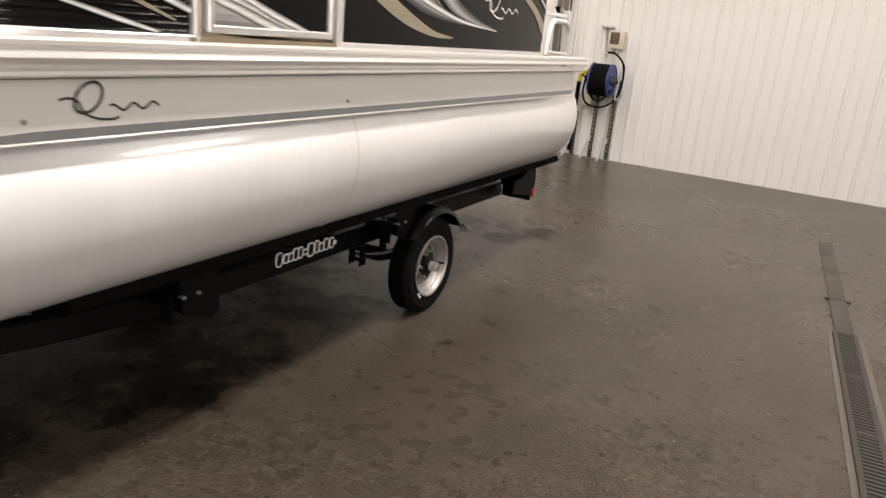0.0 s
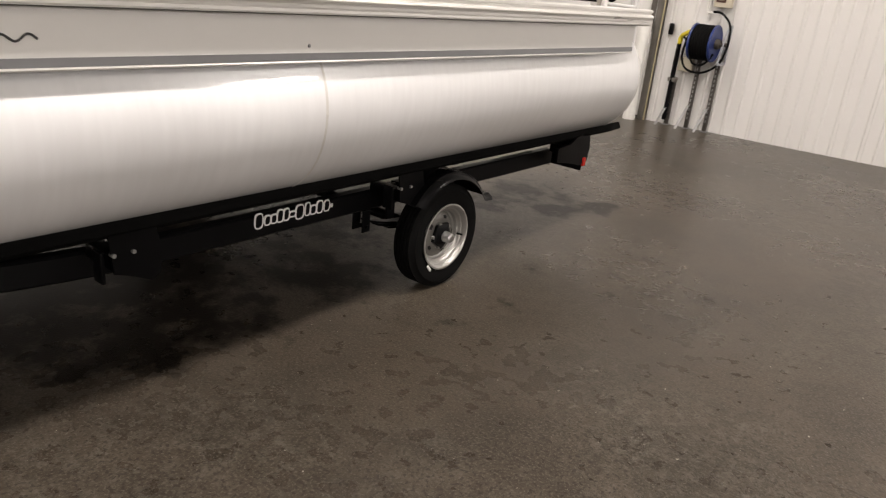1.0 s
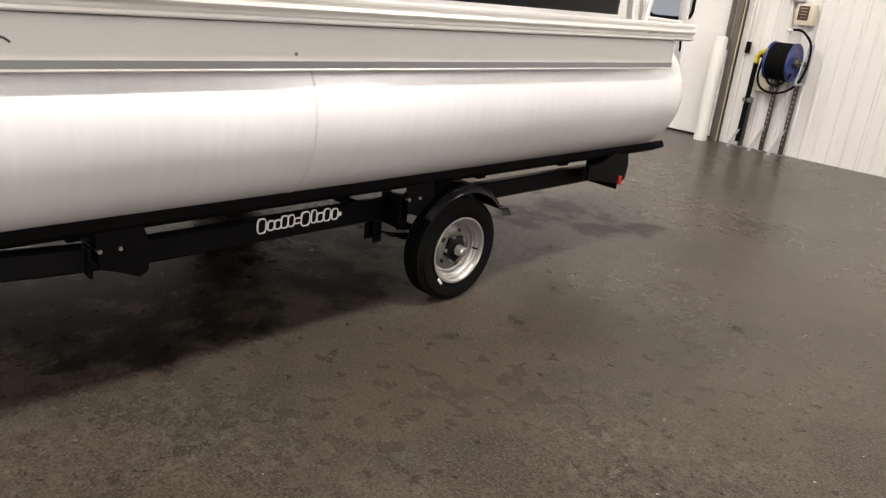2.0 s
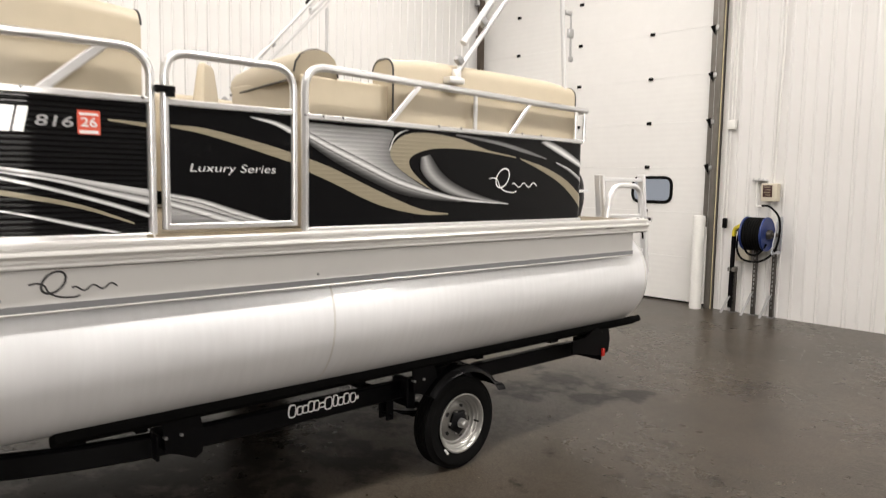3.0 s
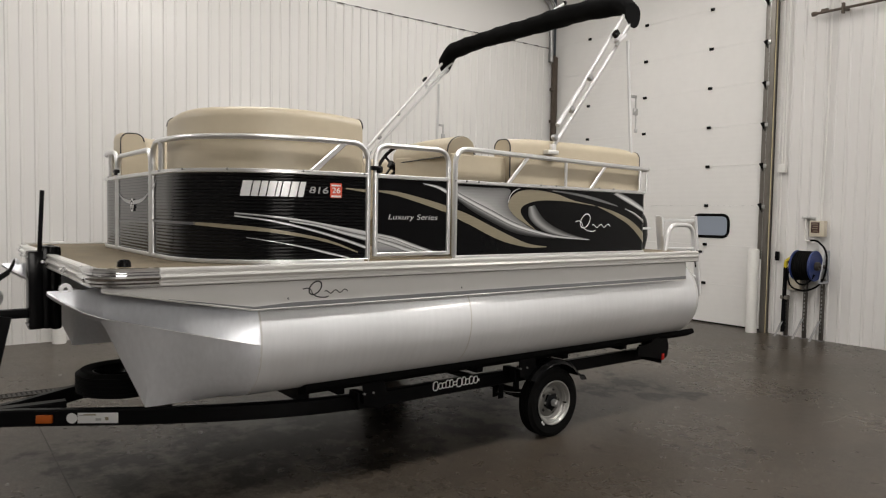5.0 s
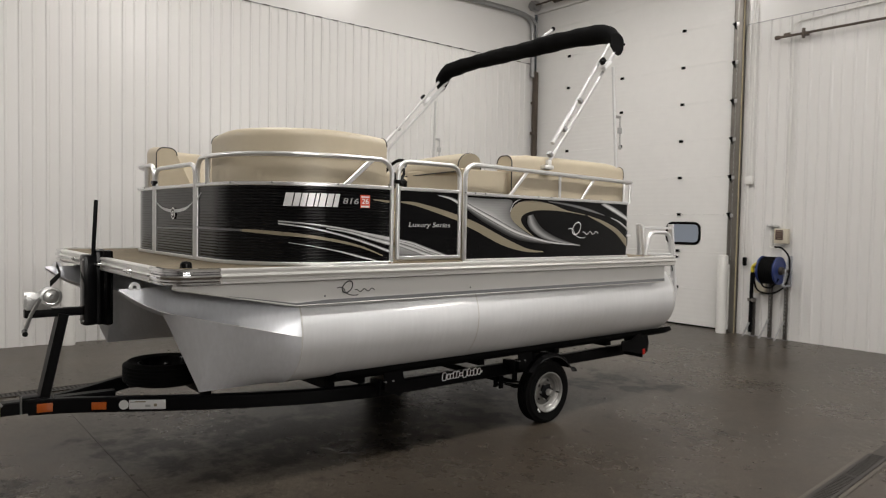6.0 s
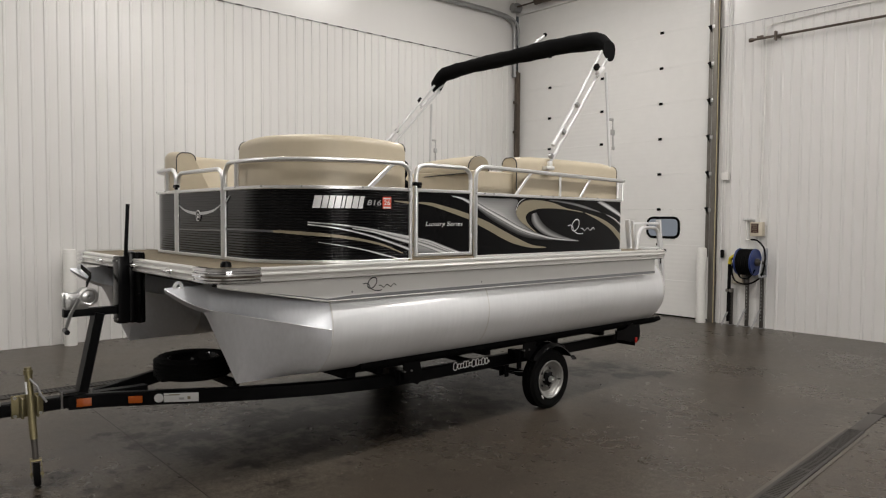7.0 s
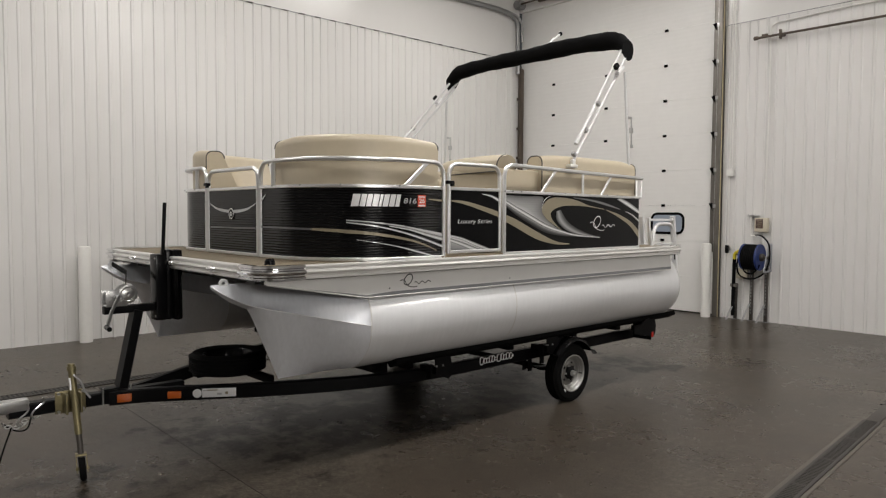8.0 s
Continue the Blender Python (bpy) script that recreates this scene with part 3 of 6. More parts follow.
b = [bm.verts.new((p.x, p.y, ZD)) for p in inner]
for k in range(len(a)):
    j = (k + 1) % len(a)
    bm.faces.new((a[k], a[j], b[j], b[k]))
bm.faces.new(b)
part("deck_covering", bm, M["deck"], deck, "tan woven vinyl deck covering")
RUB = [(0.012, 0.0), (-0.012, 0.002), (-0.02, 0.008), (-0.02, 0.016), (-0.012, 0.022), (-0.012, 0.03), (-0.026, 0.036), (-0.029, 0.044), (-0.026, 0.052), (-0.012, 0.058), (-0.012, 0.064), (-0.02, 0.069), (-0.02, 0.078), (-0.012, 0.084), (0.02, 0.084), (0.02, 0.0)]
bm = bmesh.new()
sweep(bm, [(p.x, p.y, 1.206) for p in outline], RUB)
part("rub_rail", bm, M["trim_white"], boat, "ribbed silver rub rail round the deck")
for sgn in (0, 1):
    c = [p for p in outline if p.y < YF + 0.28 and (p.x > CX if not sgn else p.x < CX)]
    c = [Vector((BX, YF + 0.25, 0))] + c + [Vector((BX - 0.24, YF, 0))] if not sgn else [Vector((LX + 0.24, YF, 0))] + c + [Vector((LX, YF + 0.25, 0))]
    bm = bmesh.new()
    sweep(bm, [(p.x, p.y, 1.206) for p in c], [(x - 0.006, y * 1.02) for x, y in RUB])
    part("corner_cap", bm, M["cap"], boat, "bright metal corner cap")
# skirts with a grey band
for sgn in (0, 1):
    prof = [(YR - 0.10, 1.066), (1.10, 1.070), (0.42, 1.19), (0.42, 1.206), (YR - 0.10, 1.206)]
    bm = bmesh.new()
    vs = [[bm.verts.new(((BX - 0.022 + dx) if not sgn else (LX + 0.022 - dx), y, z)) for y, z in prof] for dx in (0, -0.006)]
    bm.faces.new(vs[0]), bm.faces.new(vs[1][::-1])
    for k in range(5):
        bm.faces.new((vs[0][k], vs[0][(k + 1) % 5], vs[1][(k + 1) % 5], vs[1][k]))
    skirt = part("skirt", bm, M["skirt"], boat, "smooth silver-grey side skirt", smooth=False)
    x = BX - 0.020 if not sgn else LX + 0.020
    bm = bmesh.new()
    rows = [[bm.verts.new((x + dx * (1 if not sgn else -1), y, z)) for dx, z in ((0.002, a), (0.002, b), (-0.004, b), (-0.004, a))] for y, a, b in ((0.70, 1.1440, 1.1455), (1.10, 1.0745, 1.084), (1.30, 1.0735, 1.094), (YR - 0.10, 1.071, 1.094))]
    for r0, r1 in zip(rows, rows[1:]):
        for k in range(4):
            bm.faces.new((r0[k], r0[(k + 1) % 4], r1[(k + 1) % 4], r1[k]))
    bm.faces.new(rows[0]), bm.faces.new(rows[-1])
    part("band", bm, M["grey_band"], skirt, smooth=False)
    bm = bmesh.new()
    sweep(bm, [(x, 0.43, 1.188), (x, 1.10, 1.069), (x, YR - 0.10, 1.066)], ring(0.0045, 8), up=(1, 0, 0))
    part("bead", bm, M["trim_white"], skirt)
    if not sgn:
        for y in (1.28, 2.39):
            bm = bmesh.new()
            lathe(bm, [(0.0001, 0.005), (0.004, 0.004), (0.006, 0)], Matrix.Translation((BX - 0.022, y, 1.115)) @ pose(0, 0, 0, 0, 90, 0), 10)
            part("rivet", bm, M["grey_band"], skirt)
bm = bmesh.new()
for y in [0.55 + 0.41 * k for k in range(11)]:
    box(bm, (CX, y, 1.185), (2.2, 0.05, 0.04))
part("cross_beams", bm, M["under_deck"], boat, smooth=False)

PR, PZ, PY0, PY1 = 0.322, 0.902, 1.14, 4.82


def nose(s):
    """Crease half width, keel, crease height, upper half width and ridge at s, from the seam (0) past the stem (1) to the tip (1.333)."""
    w = PR + (0.068 - PR) * s ** 1.2 if s < 1 else 0.068 * (1 - ((s - 1) / 0.3335) ** 1.6) + 0.006
    zc = PZ - 0.012 + 0.15 * s + 0.5 * max(0, s - 0.95) ** 2
    keel = 0.58 if s < 0.70 else 0.58 + 1.50 * (s - 0.70)
    keel = min(keel, zc - 0.012 - 0.03 * max(0, 1.333 - s))
    wu = w - 0.004 * min(1, s * 4)
    zt = 1.222 if s < 0.75 else 1.222 - 0.052 * min(1, (s - 0.75) / 0.3)
    return w, keel, zc, wu, zt


def pontoon(px):
    bm = bmesh.new()
    m = Matrix.Translation((px, 0, PZ)) @ pose(0, 0, 0, -90, 0, 0)
    lathe(bm, [(PR, PY0), (PR, 2.47), (PR, PY1), (PR * 0.985, PY1 + 0.018), (PR * 0.93, PY1 + 0.036), (PR * 0.78, PY1 + 0.06), (PR * 0.5, PY1 + 0.082), (PR * 0.2, PY1 + 0.092), (0.001, PY1 + 0.094)], m, 64)
    tube = part("pontoon", bm, M["alu"], boat, "brushed bare aluminium pontoon tube")
    bm = bmesh.new()
    rows, n = [], 10
    for k in range(41):
        s = 1.333 * k / 40
        w, kb, zc, wu, zt = nose(s)
        y, mix, soft, half = PY0 - 0.66 * s, min(1, s * 1.6), min(1, s), []
        for i in range(n + 1):
            a = 1 - i / n
            c, q = math.cos(a * math.pi / 2), math.sin(a * math.pi / 2)
            half.append((w * (c * (1 - mix) + (1 - a) * mix), zc - (zc - kb) * (q * (1 - mix) + a * mix)))
        half.append((wu, zc + 0.003 * min(1, s * 4)))
        for i in range(1, n + 1):
            a = i / n
            c, q = math.cos(a * math.pi / 2), math.sin(a * math.pi / 2)
            half.append((wu * 0.995 * (c * (1 - soft) + (1 - a ** 0.8) * soft), zc + 0.003 + (zt - zc) * (q * (1 - soft) + a * soft)))
        row = [(px + x, y, z) for x, z in half] + [(px - x, y, z) for x, z in half[-2:0:-1]]
        rows.append([bm.verts.new(p) for p in row])
    for r0, r1 in zip(rows, rows[1:]):
        for i in range(len(r0)):
            j = (i + 1) % len(r0)
            bm.faces.new((r0[i], r0[j], r1[j], r1[i]))
    bm.faces.new(rows[-1])
    part("nose_cone", bm, M["alu_nose"], tube, "folded matt aluminium nose cone ending in an upturned lip", angle=26)
    for side in (1, -1):
        bm = bmesh.new()
        pts = []
        for k in range(29):
            s = 0.012 + k / 28 * 1.30
            w, kb, zc, wu, zt = nose(s)
            pts.append((px + side * (w + 0.001), PY0 - 0.66 * s, zc + 0.001))
        sweep(bm, pts, rect(0.010, 0.0045, 0.001))
        part("spray_rail", bm, M["alu"], tube)
    bm = bmesh.new()
    m = Matrix.Translation((px, 0.335, 1.178)) @ pose(0, 0, 0, 0, 90, 0)
    lathe(bm, [(0.010, -0.004), (0.028, -0.004), (0.028, 0.004), (0.010, 0.004)], m, 20, close=True)
    box(bm, (px, 0.345, 1.140), (0.008, 0.065, 0.05), bevel=0.003)
    part("eyelet", bm, M["alu"], tube)
    for y in (PY0, 2.47, PY1 - 0.01):
        bm = bmesh.new()
        sweep(bm, [(px + PR * math.cos(a), y, PZ + PR * math.sin(a)) for a in [2 * math.pi * k / 48 for k in range(49)]], [(-0.0012, -0.005), (0.0004, -0.003), (0.0004, 0.003), (-0.0012, 0.005)], up=(0, 1, 0))
        part("weld_seam", bm, M["skirt"], tube)
    return tube


pontoon(-1.502)
pontoon(2 * CX + 1.502)

# ---- fence ----
FX, FYF, FYR, ZB, ZP, ZR = -1.19, 0.855, 4.148, 1.287, 1.742, 1.93
RC, BOW_END = 0.60, 1.742


def corner_path(u):
    """A point of the fence line and its outward normal, u metres from the side gate towards the bow."""
    straight, arc = BOW_END - (FYF + RC), RC * math.pi / 2
    if u < straight:
        return (FX, BOW_END - u), (1, 0)
    if u < straight + arc:
        a = (u - straight) / RC
        return (FX - RC + RC * math.cos(a), FYF + RC - RC * math.sin(a)), (math.cos(a), -math.sin(a))
    return (FX - RC - (u - straight - arc), FYF), (0, -1)


FRONT_LEN = BOW_END - (FYF + RC) + RC * math.pi / 2 + 0.25


def sheet(bm, line, z0, z1, thick=0.006):
    """A thin upright sheet along a plan line of (point, normal)."""
    q = [[bm.verts.new((p[0] - n[0] * d, p[1] - n[1] * d, z)) for d, z in ((0, z0), (0, z1), (thick, z1), (thick, z0))] for p, n in line]
    for r0, r1 in zip(q, q[1:]):
        for k in range(4):
            bm.faces.new((r0[k], r0[(k + 1) % 4], r1[(k + 1) % 4], r1[k]))
    bm.faces.new(q[0]), bm.faces.new(q[-1])
    return bm


def spline(pts, n=28):
    """A smooth line through a few points."""
    pts = [np.array(p, float) for p in pts]
    pts = [2 * pts[0] - pts[1]] + pts + [2 * pts[-1] - pts[-2]]
    out = []
    for k in range(n + 1):
        s = k / n * (len(pts) - 3)
        i = min(int(s), len(pts) - 4)
        t = s - i
        a, b, c, d = pts[i : i + 4]
        out.append(0.5 * (2 * b + (c - a) * t + (2 * a - 5 * b + 4 * c - d) * t * t + (3 * b - a - 3 * c + d) * t ** 3))
    return out


def decal(name, place, upper, lower, mat, parent, lift=0.0015):
    """A printed band between two lines of (u, z); place(u) gives plan point and normal."""
    bm = bmesh.new()
    rows, across = [], {}
    for a, b in zip(spline(upper), spline(lower)):
        row = []
        for f in (0, 0.5, 1):
            u, z = a * (1 - f) + b * f
            p, n = place(u)
            z = min(max(z, ZB + 0.006), ZP - 0.012)
            row.append(bm.verts.new((p[0] + n[0] * lift, p[1] + n[1] * lift, z)))
            across[row[-1]] = f
        rows.append(row)
    for r0, r1 in zip(rows, rows[1:]):
        for k in (0, 1):
            if (r0[k].co - r0[k + 1].co).length + (r1[k].co - r1[k + 1].co).length > 1e-4:
                bm.faces.new((r0[k], r1[k], r1[k + 1], r0[k + 1]))
    uv = bm.loops.layers.uv.new("across")
    for face in bm.faces:
        for loop in face.loops:
            loop[uv].uv = (0, across[loop.vert])
    return part(name, bm, mat, parent)


def place_front(u):
    p, n = corner_path(u)
    return (p[0] - n[0] * 0.004, p[1] - n[1] * 0.004), n


def front_fence(flip):
    f = mirror if flip else (lambda p: p)
    line = []
    for k in range(41):
        u = FRONT_LEN * k / 40
        (x, y), (nx, ny) = corner_path(u)
        line.append((f((x - nx * 0.004, y - ny * 0.004)), ((-nx if flip else nx), ny)))
    pl = [p for p, _ in line]
    zt, sx = ZR - 0.012, -1 if flip else 1
    top = [Vector((*pl[0], ZB)), Vector((*pl[0], zt - 0.09))]
    top += [Vector((pl[0][0], pl[0][1] - 0.09 * (1 - math.cos(a)), zt - 0.09 + 0.09 * math.sin(a))) for a in [math.pi / 2 * k / 6 for k in range(1, 7)]]
    top += [Vector((*p, zt)) for p in pl if abs(p[1] - pl[0][1]) > 0.10 and abs(p[0] - pl[-1][0]) > 0.10]
    top += [Vector((pl[-1][0] + sx * 0.09 * (1 - math.sin(a)), pl[-1][1], zt - 0.09 + 0.09 * math.cos(a))) for a in [math.pi / 2 * k / 6 for k in range(7)]]
    top.append(Vector((*pl[-1], ZB)))
    bm = bmesh.new()
    sweep(bm, top, ring(0.0148, 12), up=(0.3, 0.2, 0.0))
    fence = part("bow_fence", bm, M["rail"], boat, "curved bow fence with satin aluminium rails")
    bm = bmesh.new()
    sheet(bm, line, ZB, ZP)
    panel = part("panel", bm, M["panel_front"], fence, "glossy black fence panel with swoosh graphics")
    bm = bmesh.new()
    sweep(bm, [(*p, ZB + 0.008) for p in pl], rect(0.026, 0.022))
    part("bottom_rail", bm, M["rail"], fence)
    bm = bmesh.new()
    sweep(bm, [(*p, ZP + 0.008) for p in pl], rect(0.026, 0.022))
    part("middle_rail", bm, M["rail"], fence)
    bm = bmesh.new()
    x = f((FX - 0.004, 0))[0]
    sweep(bm, [(x, 1.41, ZP + 0.01), (x, 1.60, ZR - 0.015)], rect(0.016, 0.03))
    part("brace", bm, M["rail"], fence)
    (x, y), _ = corner_path(FRONT_LEN - 0.17)
    bm = bmesh.new()
    sweep(bm, [(*f((x, y + 0.004)), ZP + 0.01), (*f((x, y + 0.004)), ZR - 0.01)], rect(0.026, 0.026))
    part("upright", bm, M["rail"], fence)
    for u in (0.03, 0.38, 0.75, 1.02, 1.3):
        (x, y), (nx, ny) = corner_path(u)
        bm = bmesh.new()
        bmesh.ops.create_uvsphere(bm, u_segments=8, v_segments=6, radius=0.006, matrix=Matrix.Translation((*f((x + nx * 0.012, y + ny * 0.012)), ZP + 0.014)))
        part("screw", bm, M["grey_metal"], fence)
    return fence, panel


bow_panel = front_fence(False)[1]
front_fence(True)


def hoop_gate(name, a, b, top, label, mat, z0=1.315):
    """A gate between two plan points: a bent tube, panel, and rails."""
    a, b = Vector((*a, 0)), Vector((*b, 0))
    n = (b - a).normalized().cross(Vector((0, 0, 1)))
    up = lambda p, z: Vector((p.x, p.y, z))
    bm = bmesh.new()
    sweep(bm, rounded([up(a, z0), up(a, top), up(b, top), up(b, z0)], 0.09, 7), ring(0.0148, 12), up=n)
    gate = part(name, bm, M["rail"], boat, label)
    bm = bmesh.new()
    d = (b - a).normalized()
    sheet(bm, [((p.x, p.y), (n.x, n.y)) for p in (a + d * 0.01 + n * 0.003, b - d * 0.01 + n * 0.003)], z0, ZP)
    panel = part("panel", bm, mat, gate, "black gate panel")
    for z in (z0 + 0.008, ZP + 0.008):
        bm = bmesh.new()
        sweep(bm, [up(a, z), up(b, z)], rect(0.026, 0.022))
        part("rail", bm, M["rail"], gate)
    bm = bmesh.new()
    box(bm, up(a, ZR - 0.14) + n * 0.012 - d * 0.005, (0.035, 0.07, 0.024) if abs(d.y) > 0.5 else (0.055, 0.035, 0.024), bevel=0.007)
    box(bm, up(a, ZR - 0.155) + n * 0.020 + d * 0.012, (0.02, 0.03, 0.022) if abs(d.y) > 0.5 else (0.03, 0.02, 0.022), bevel=0.005)
    part("latch", bm, M["plastic_black"], gate)
    return gate, panel


gate_panel = hoop_gate("side_gate", (FX - 0.004, 1.789), (FX - 0.004, 2.286), ZR - 0.012, "side gate with a bent aluminium tube frame, closed", M["panel"])[1]
front_gate_panel = hoop_gate("front_gate", (-2.845, FYF + 0.004), (-2.075, FYF + 0.004), 1.885, "front gate with a round emblem, closed", M["panel_front"], ZB)[1]
bm = bmesh.new()
box(bm, (FX - 0.02, 2.015, 1.293), (0.06, 0.60, 0.018), bevel=0.004)
part("gate_sill", bm, M["deck"], boat)


def stern_fence(flip):
    f = mirror if flip else (lambda p: p)
    y0 = BOW_END if flip else 2.336
    x = f((FX - 0.004, 0))[0]
    bm = bmesh.new()
    sweep(bm, rounded([(x, y0, ZB), (x, y0, ZR + 0.008), (x, FYR, ZR - 0.028)], 0.10, 7), rect(0.030, 0.030, 0.009), up=(1, 0, 0))
    fence = part("stern_fence", bm, M["rail"], boat, "straight stern fence with satin aluminium rails and braces")
    n = -1 if flip else 1
    line = [((x, y), (n, 0)) for y in (y0, FYR - 0.06)] + [((x - n * 0.06 + n * 0.06 * math.cos(a), FYR - 0.06 + 0.06 * math.sin(a)), (n * math.cos(a), math.sin(a))) for a in [math.pi / 2 * k / 5 for k in range(1, 6)]] + [((x - n * 0.5, FYR), (0, 1))]
    bm = bmesh.new()
    sheet(bm, line, ZB, ZP - 0.012)
    panel = part("panel", bm, M["panel"], fence, "black ribbed fence panel with silver and tan swooshes")
    for z in (ZB + 0.008, ZP):
        bm = bmesh.new()
        sweep(bm, [(*p, z - (0.012 * max(0, p[1] - y0) / 1.8 if z > 1.5 else 0)) for p, _ in line], rect(0.026, 0.022))
        part("rail", bm, M["rail"], fence)
    for ya, za, yb, zb, w in ((2.750, ZP, 2.924, ZR - 0.01, 0.024), (3.273, ZP, 3.273, ZR - 0.015, 0.022), (3.520, ZP - 0.005, 3.675, ZR - 0.02, 0.022), (4.055, ZP - 0.01, 4.055, ZR - 0.03, 0.020), (FYR - 0.015, ZP - 0.01, FYR - 0.015, ZR - 0.03, 0.022)):
        bm = bmesh.new()
        sweep(bm, [(x, ya, za), (x, yb, zb)], rect(w, 0.016), up=(1, 0, 0))
        part("brace", bm, M["rail"], fence)
    bm = bmesh.new()
    sweep(bm, [(x, FYR, ZR - 0.028), (x - n * 0.5, FYR, ZR - 0.028)], rect(0.03, 0.03))
    part("rear_rail", bm, M["rail"], fence)
    for y in (2.33, 2.414, 2.508, 3.03, 3.17, 3.6, 3.75):
        bm = bmesh.new()
        bmesh.ops.create_uvsphere(bm, u_segments=8, v_segments=6, radius=0.006, matrix=Matrix.Translation((x + n * 0.014, y, ZP + 0.004)))
        part("screw", bm, M["grey_metal"], fence)
    return fence, panel


stern_panel = stern_fence(False)[1]
stern_fence(True)

# ---- seats ----


def profile_seat(w, z0, z1, r=0.055, n=5, lean=0.0):
    """An upright cushion section with a rolled top; lean widens its foot on the inner side."""
    out = [(-w / 2 - max(0, -lean), z0), (w / 2 + max(0, lean), z0)]
    out += [(w / 2 - r + r * math.cos(a), z1 - r + r * math.sin(a)) for a in [math.pi / 2 * k / n for k in range(n + 1)]]
    out += [(-w / 2 + r + r * math.cos(a), z1 - r + r * math.sin(a)) for a in [math.pi / 2 + math.pi / 2 * k / n for k in range(n + 1)]]
    return out


def back_cushion(name, line, w, z0, z1, label, sag=0.0, lean=0.0):
    """A back cushion along plan points; its ends are piped. z offsets are world heights."""
    n = len(line)
    bm = bmesh.new()
    rings, sect = [], profile_seat(w, z0, z1, lean=lean)
    pts = [Vector((*p, 0)) for p in line]
    for i, p in enumerate(pts):
        d = (pts[min(i + 1, n - 1)] - pts[max(i - 1, 0)]).normalized()
        s = d.cross(Vector((0, 0, 1)))
        t = i / (n - 1)
        drop = sag * (2 * t - 1) ** 4
        rings.append([bm.verts.new(p + s * a + Vector((0, 0, z - (drop if z > z0 + 0.1 else 0)))) for a, z in sect])
    for r0, r1 in zip(rings, rings[1:]):
        for k in range(len(sect)):
            bm.faces.new((r0[k], r0[(k + 1) % len(sect)], r1[(k + 1) % len(sect)], r1[k]))
    bm.faces.new(rings[0]), bm.faces.new(rings[-1])
    ends = [[v.co.copy() for v in rings[k]] for k in (0, -1)]
    seat = part(name, bm, M["vinyl"], boat, label, angle=50)
    for e in ends:
        bm = bmesh.new()
        sweep(bm, e[1:], ring(0.0045, 6), up=(0.2, 0.1, 0.97))
        part("piping", bm, M["piping"], seat)
    return seat


def lounge(flip):
    f = mirror if flip else (lambda p: p)
    line = []
    for k in range(25):
        u = 0.01 + (FRONT_LEN - 0.12) * k / 24
        (x, y), (nx, ny) = corner_path(u)
        line.append(f((x - nx * 0.125, y - ny * 0.125)))
    back_cushion("bow_lounge_back", line, 0.15, 1.40, 2.078, "tan vinyl bow lounge backrest with dark piping", 0.022, -0.30 if flip else 0.16)
    bm = bmesh.new()
    x = f((FX - 0.45, 0))[0]
    cushion(bm, (x, 1.42, 1.62), (0.50, 0.56, 0.14))
    part("seat_cushion", bm, M["vinyl"], boat)
    bm = bmesh.new()
    box(bm, (x, 1.42, 1.415), (0.46, 0.54, 0.26), bevel=0.02)
    part("seat_base", bm, M["vinyl"], boat)


lounge(False)
lounge(True)
back_cushion("stern_lounge_back", [(-1.305, y) for y in (2.80, 3.0, 3.3, 3.6, 3.9, 4.09)], 0.15, 1.35, 2.05, "tan vinyl stern lounge backrest with dark piping", 0.02)
back_cushion("stern_lounge_back", [mirror((-1.305, y)) for y in (2.80, 3.0, 3.3, 3.6, 3.9, 4.09)], 0.15, 1.35, 2.05, "tan vinyl stern lounge backrest with dark piping", 0.02)
bm = bmesh.new()
cushion(bm, (-1.64, 3.42, 1.62), (0.52, 1.25, 0.14))
part("seat_cushion", bm, M["vinyl"], boat)
bm = bmesh.new()
box(bm, (-1.62, 3.42, 1.415), (0.5, 1.25, 0.26), bevel=0.02)
part("seat_base", bm, M["vinyl"], boat)
# companion backrest lying across the boat, with a rolled bolster
bm = bmesh.new()
cushion(bm, (-1.58, 2.585, 1.605), (0.62, 0.44, 0.62), bevel=0.014)
comp = part("companion_backrest", bm, M["vinyl"], boat, "tan vinyl companion seat with a rolled backrest")
bolster = [(-0.100, -0.060), (-0.108, -0.025), (-0.100, 0.015), (-0.078, 0.045), (-0.040, 0.066), (0.0, 0.073), (0.040, 0.066), (0.075, 0.042), (0.095, 0.008), (0.100, -0.030), (0.096, -0.060)]
bm = bmesh.new()
roll = [(-1.268, 2.437, 1.945), (-1.275, 2.4375, 1.947), (-1.40, 2.446, 1.950), (-1.60, 2.462, 1.950), (-1.80, 2.480, 1.944), (-1.92, 2.490, 1.935), (-1.935, 2.491, 1.930)]
sweep(bm, roll, bolster)
part("bolster", bm, M["vinyl"], comp, angle=50)
bm = bmesh.new()
sweep(bm, [(-1.266, 2.437 + y, 1.945 + z) for y, z in bolster[1:-1]], ring(0.0045, 6), up=(1, 0, 0))
part("piping", bm, M["piping"], comp)
bm = bmesh.new()
sweep(bm, [(-1.925, 2.378, 1.882), (-1.27, 2.326, 1.892)], ring(0.0045, 6))
part("piping", bm, M["piping"], comp)
# helm side of the boat
back_cushion("helm_side_back", [mirror((-1.29, y)) for y in (2.62, 2.75, 2.9, 3.05, 3.14)], 0.15, 1.40, 2.06, "tan vinyl side backrest by the helm with dark piping", 0.01)
bm = bmesh.new()
cushion(bm, (-3.22, 3.46, 1.60), (0.50, 0.34, 0.62), (-8, 0, 0), bevel=0.05)
helm = part("helm_console", bm, M["vinyl"], boat, "tan moulded helm console")
bm = bmesh.new()
m = Matrix.Translation((-3.21, 3.175, 1.985)) @ pose(0, 0, 0, 62, 0, 0)
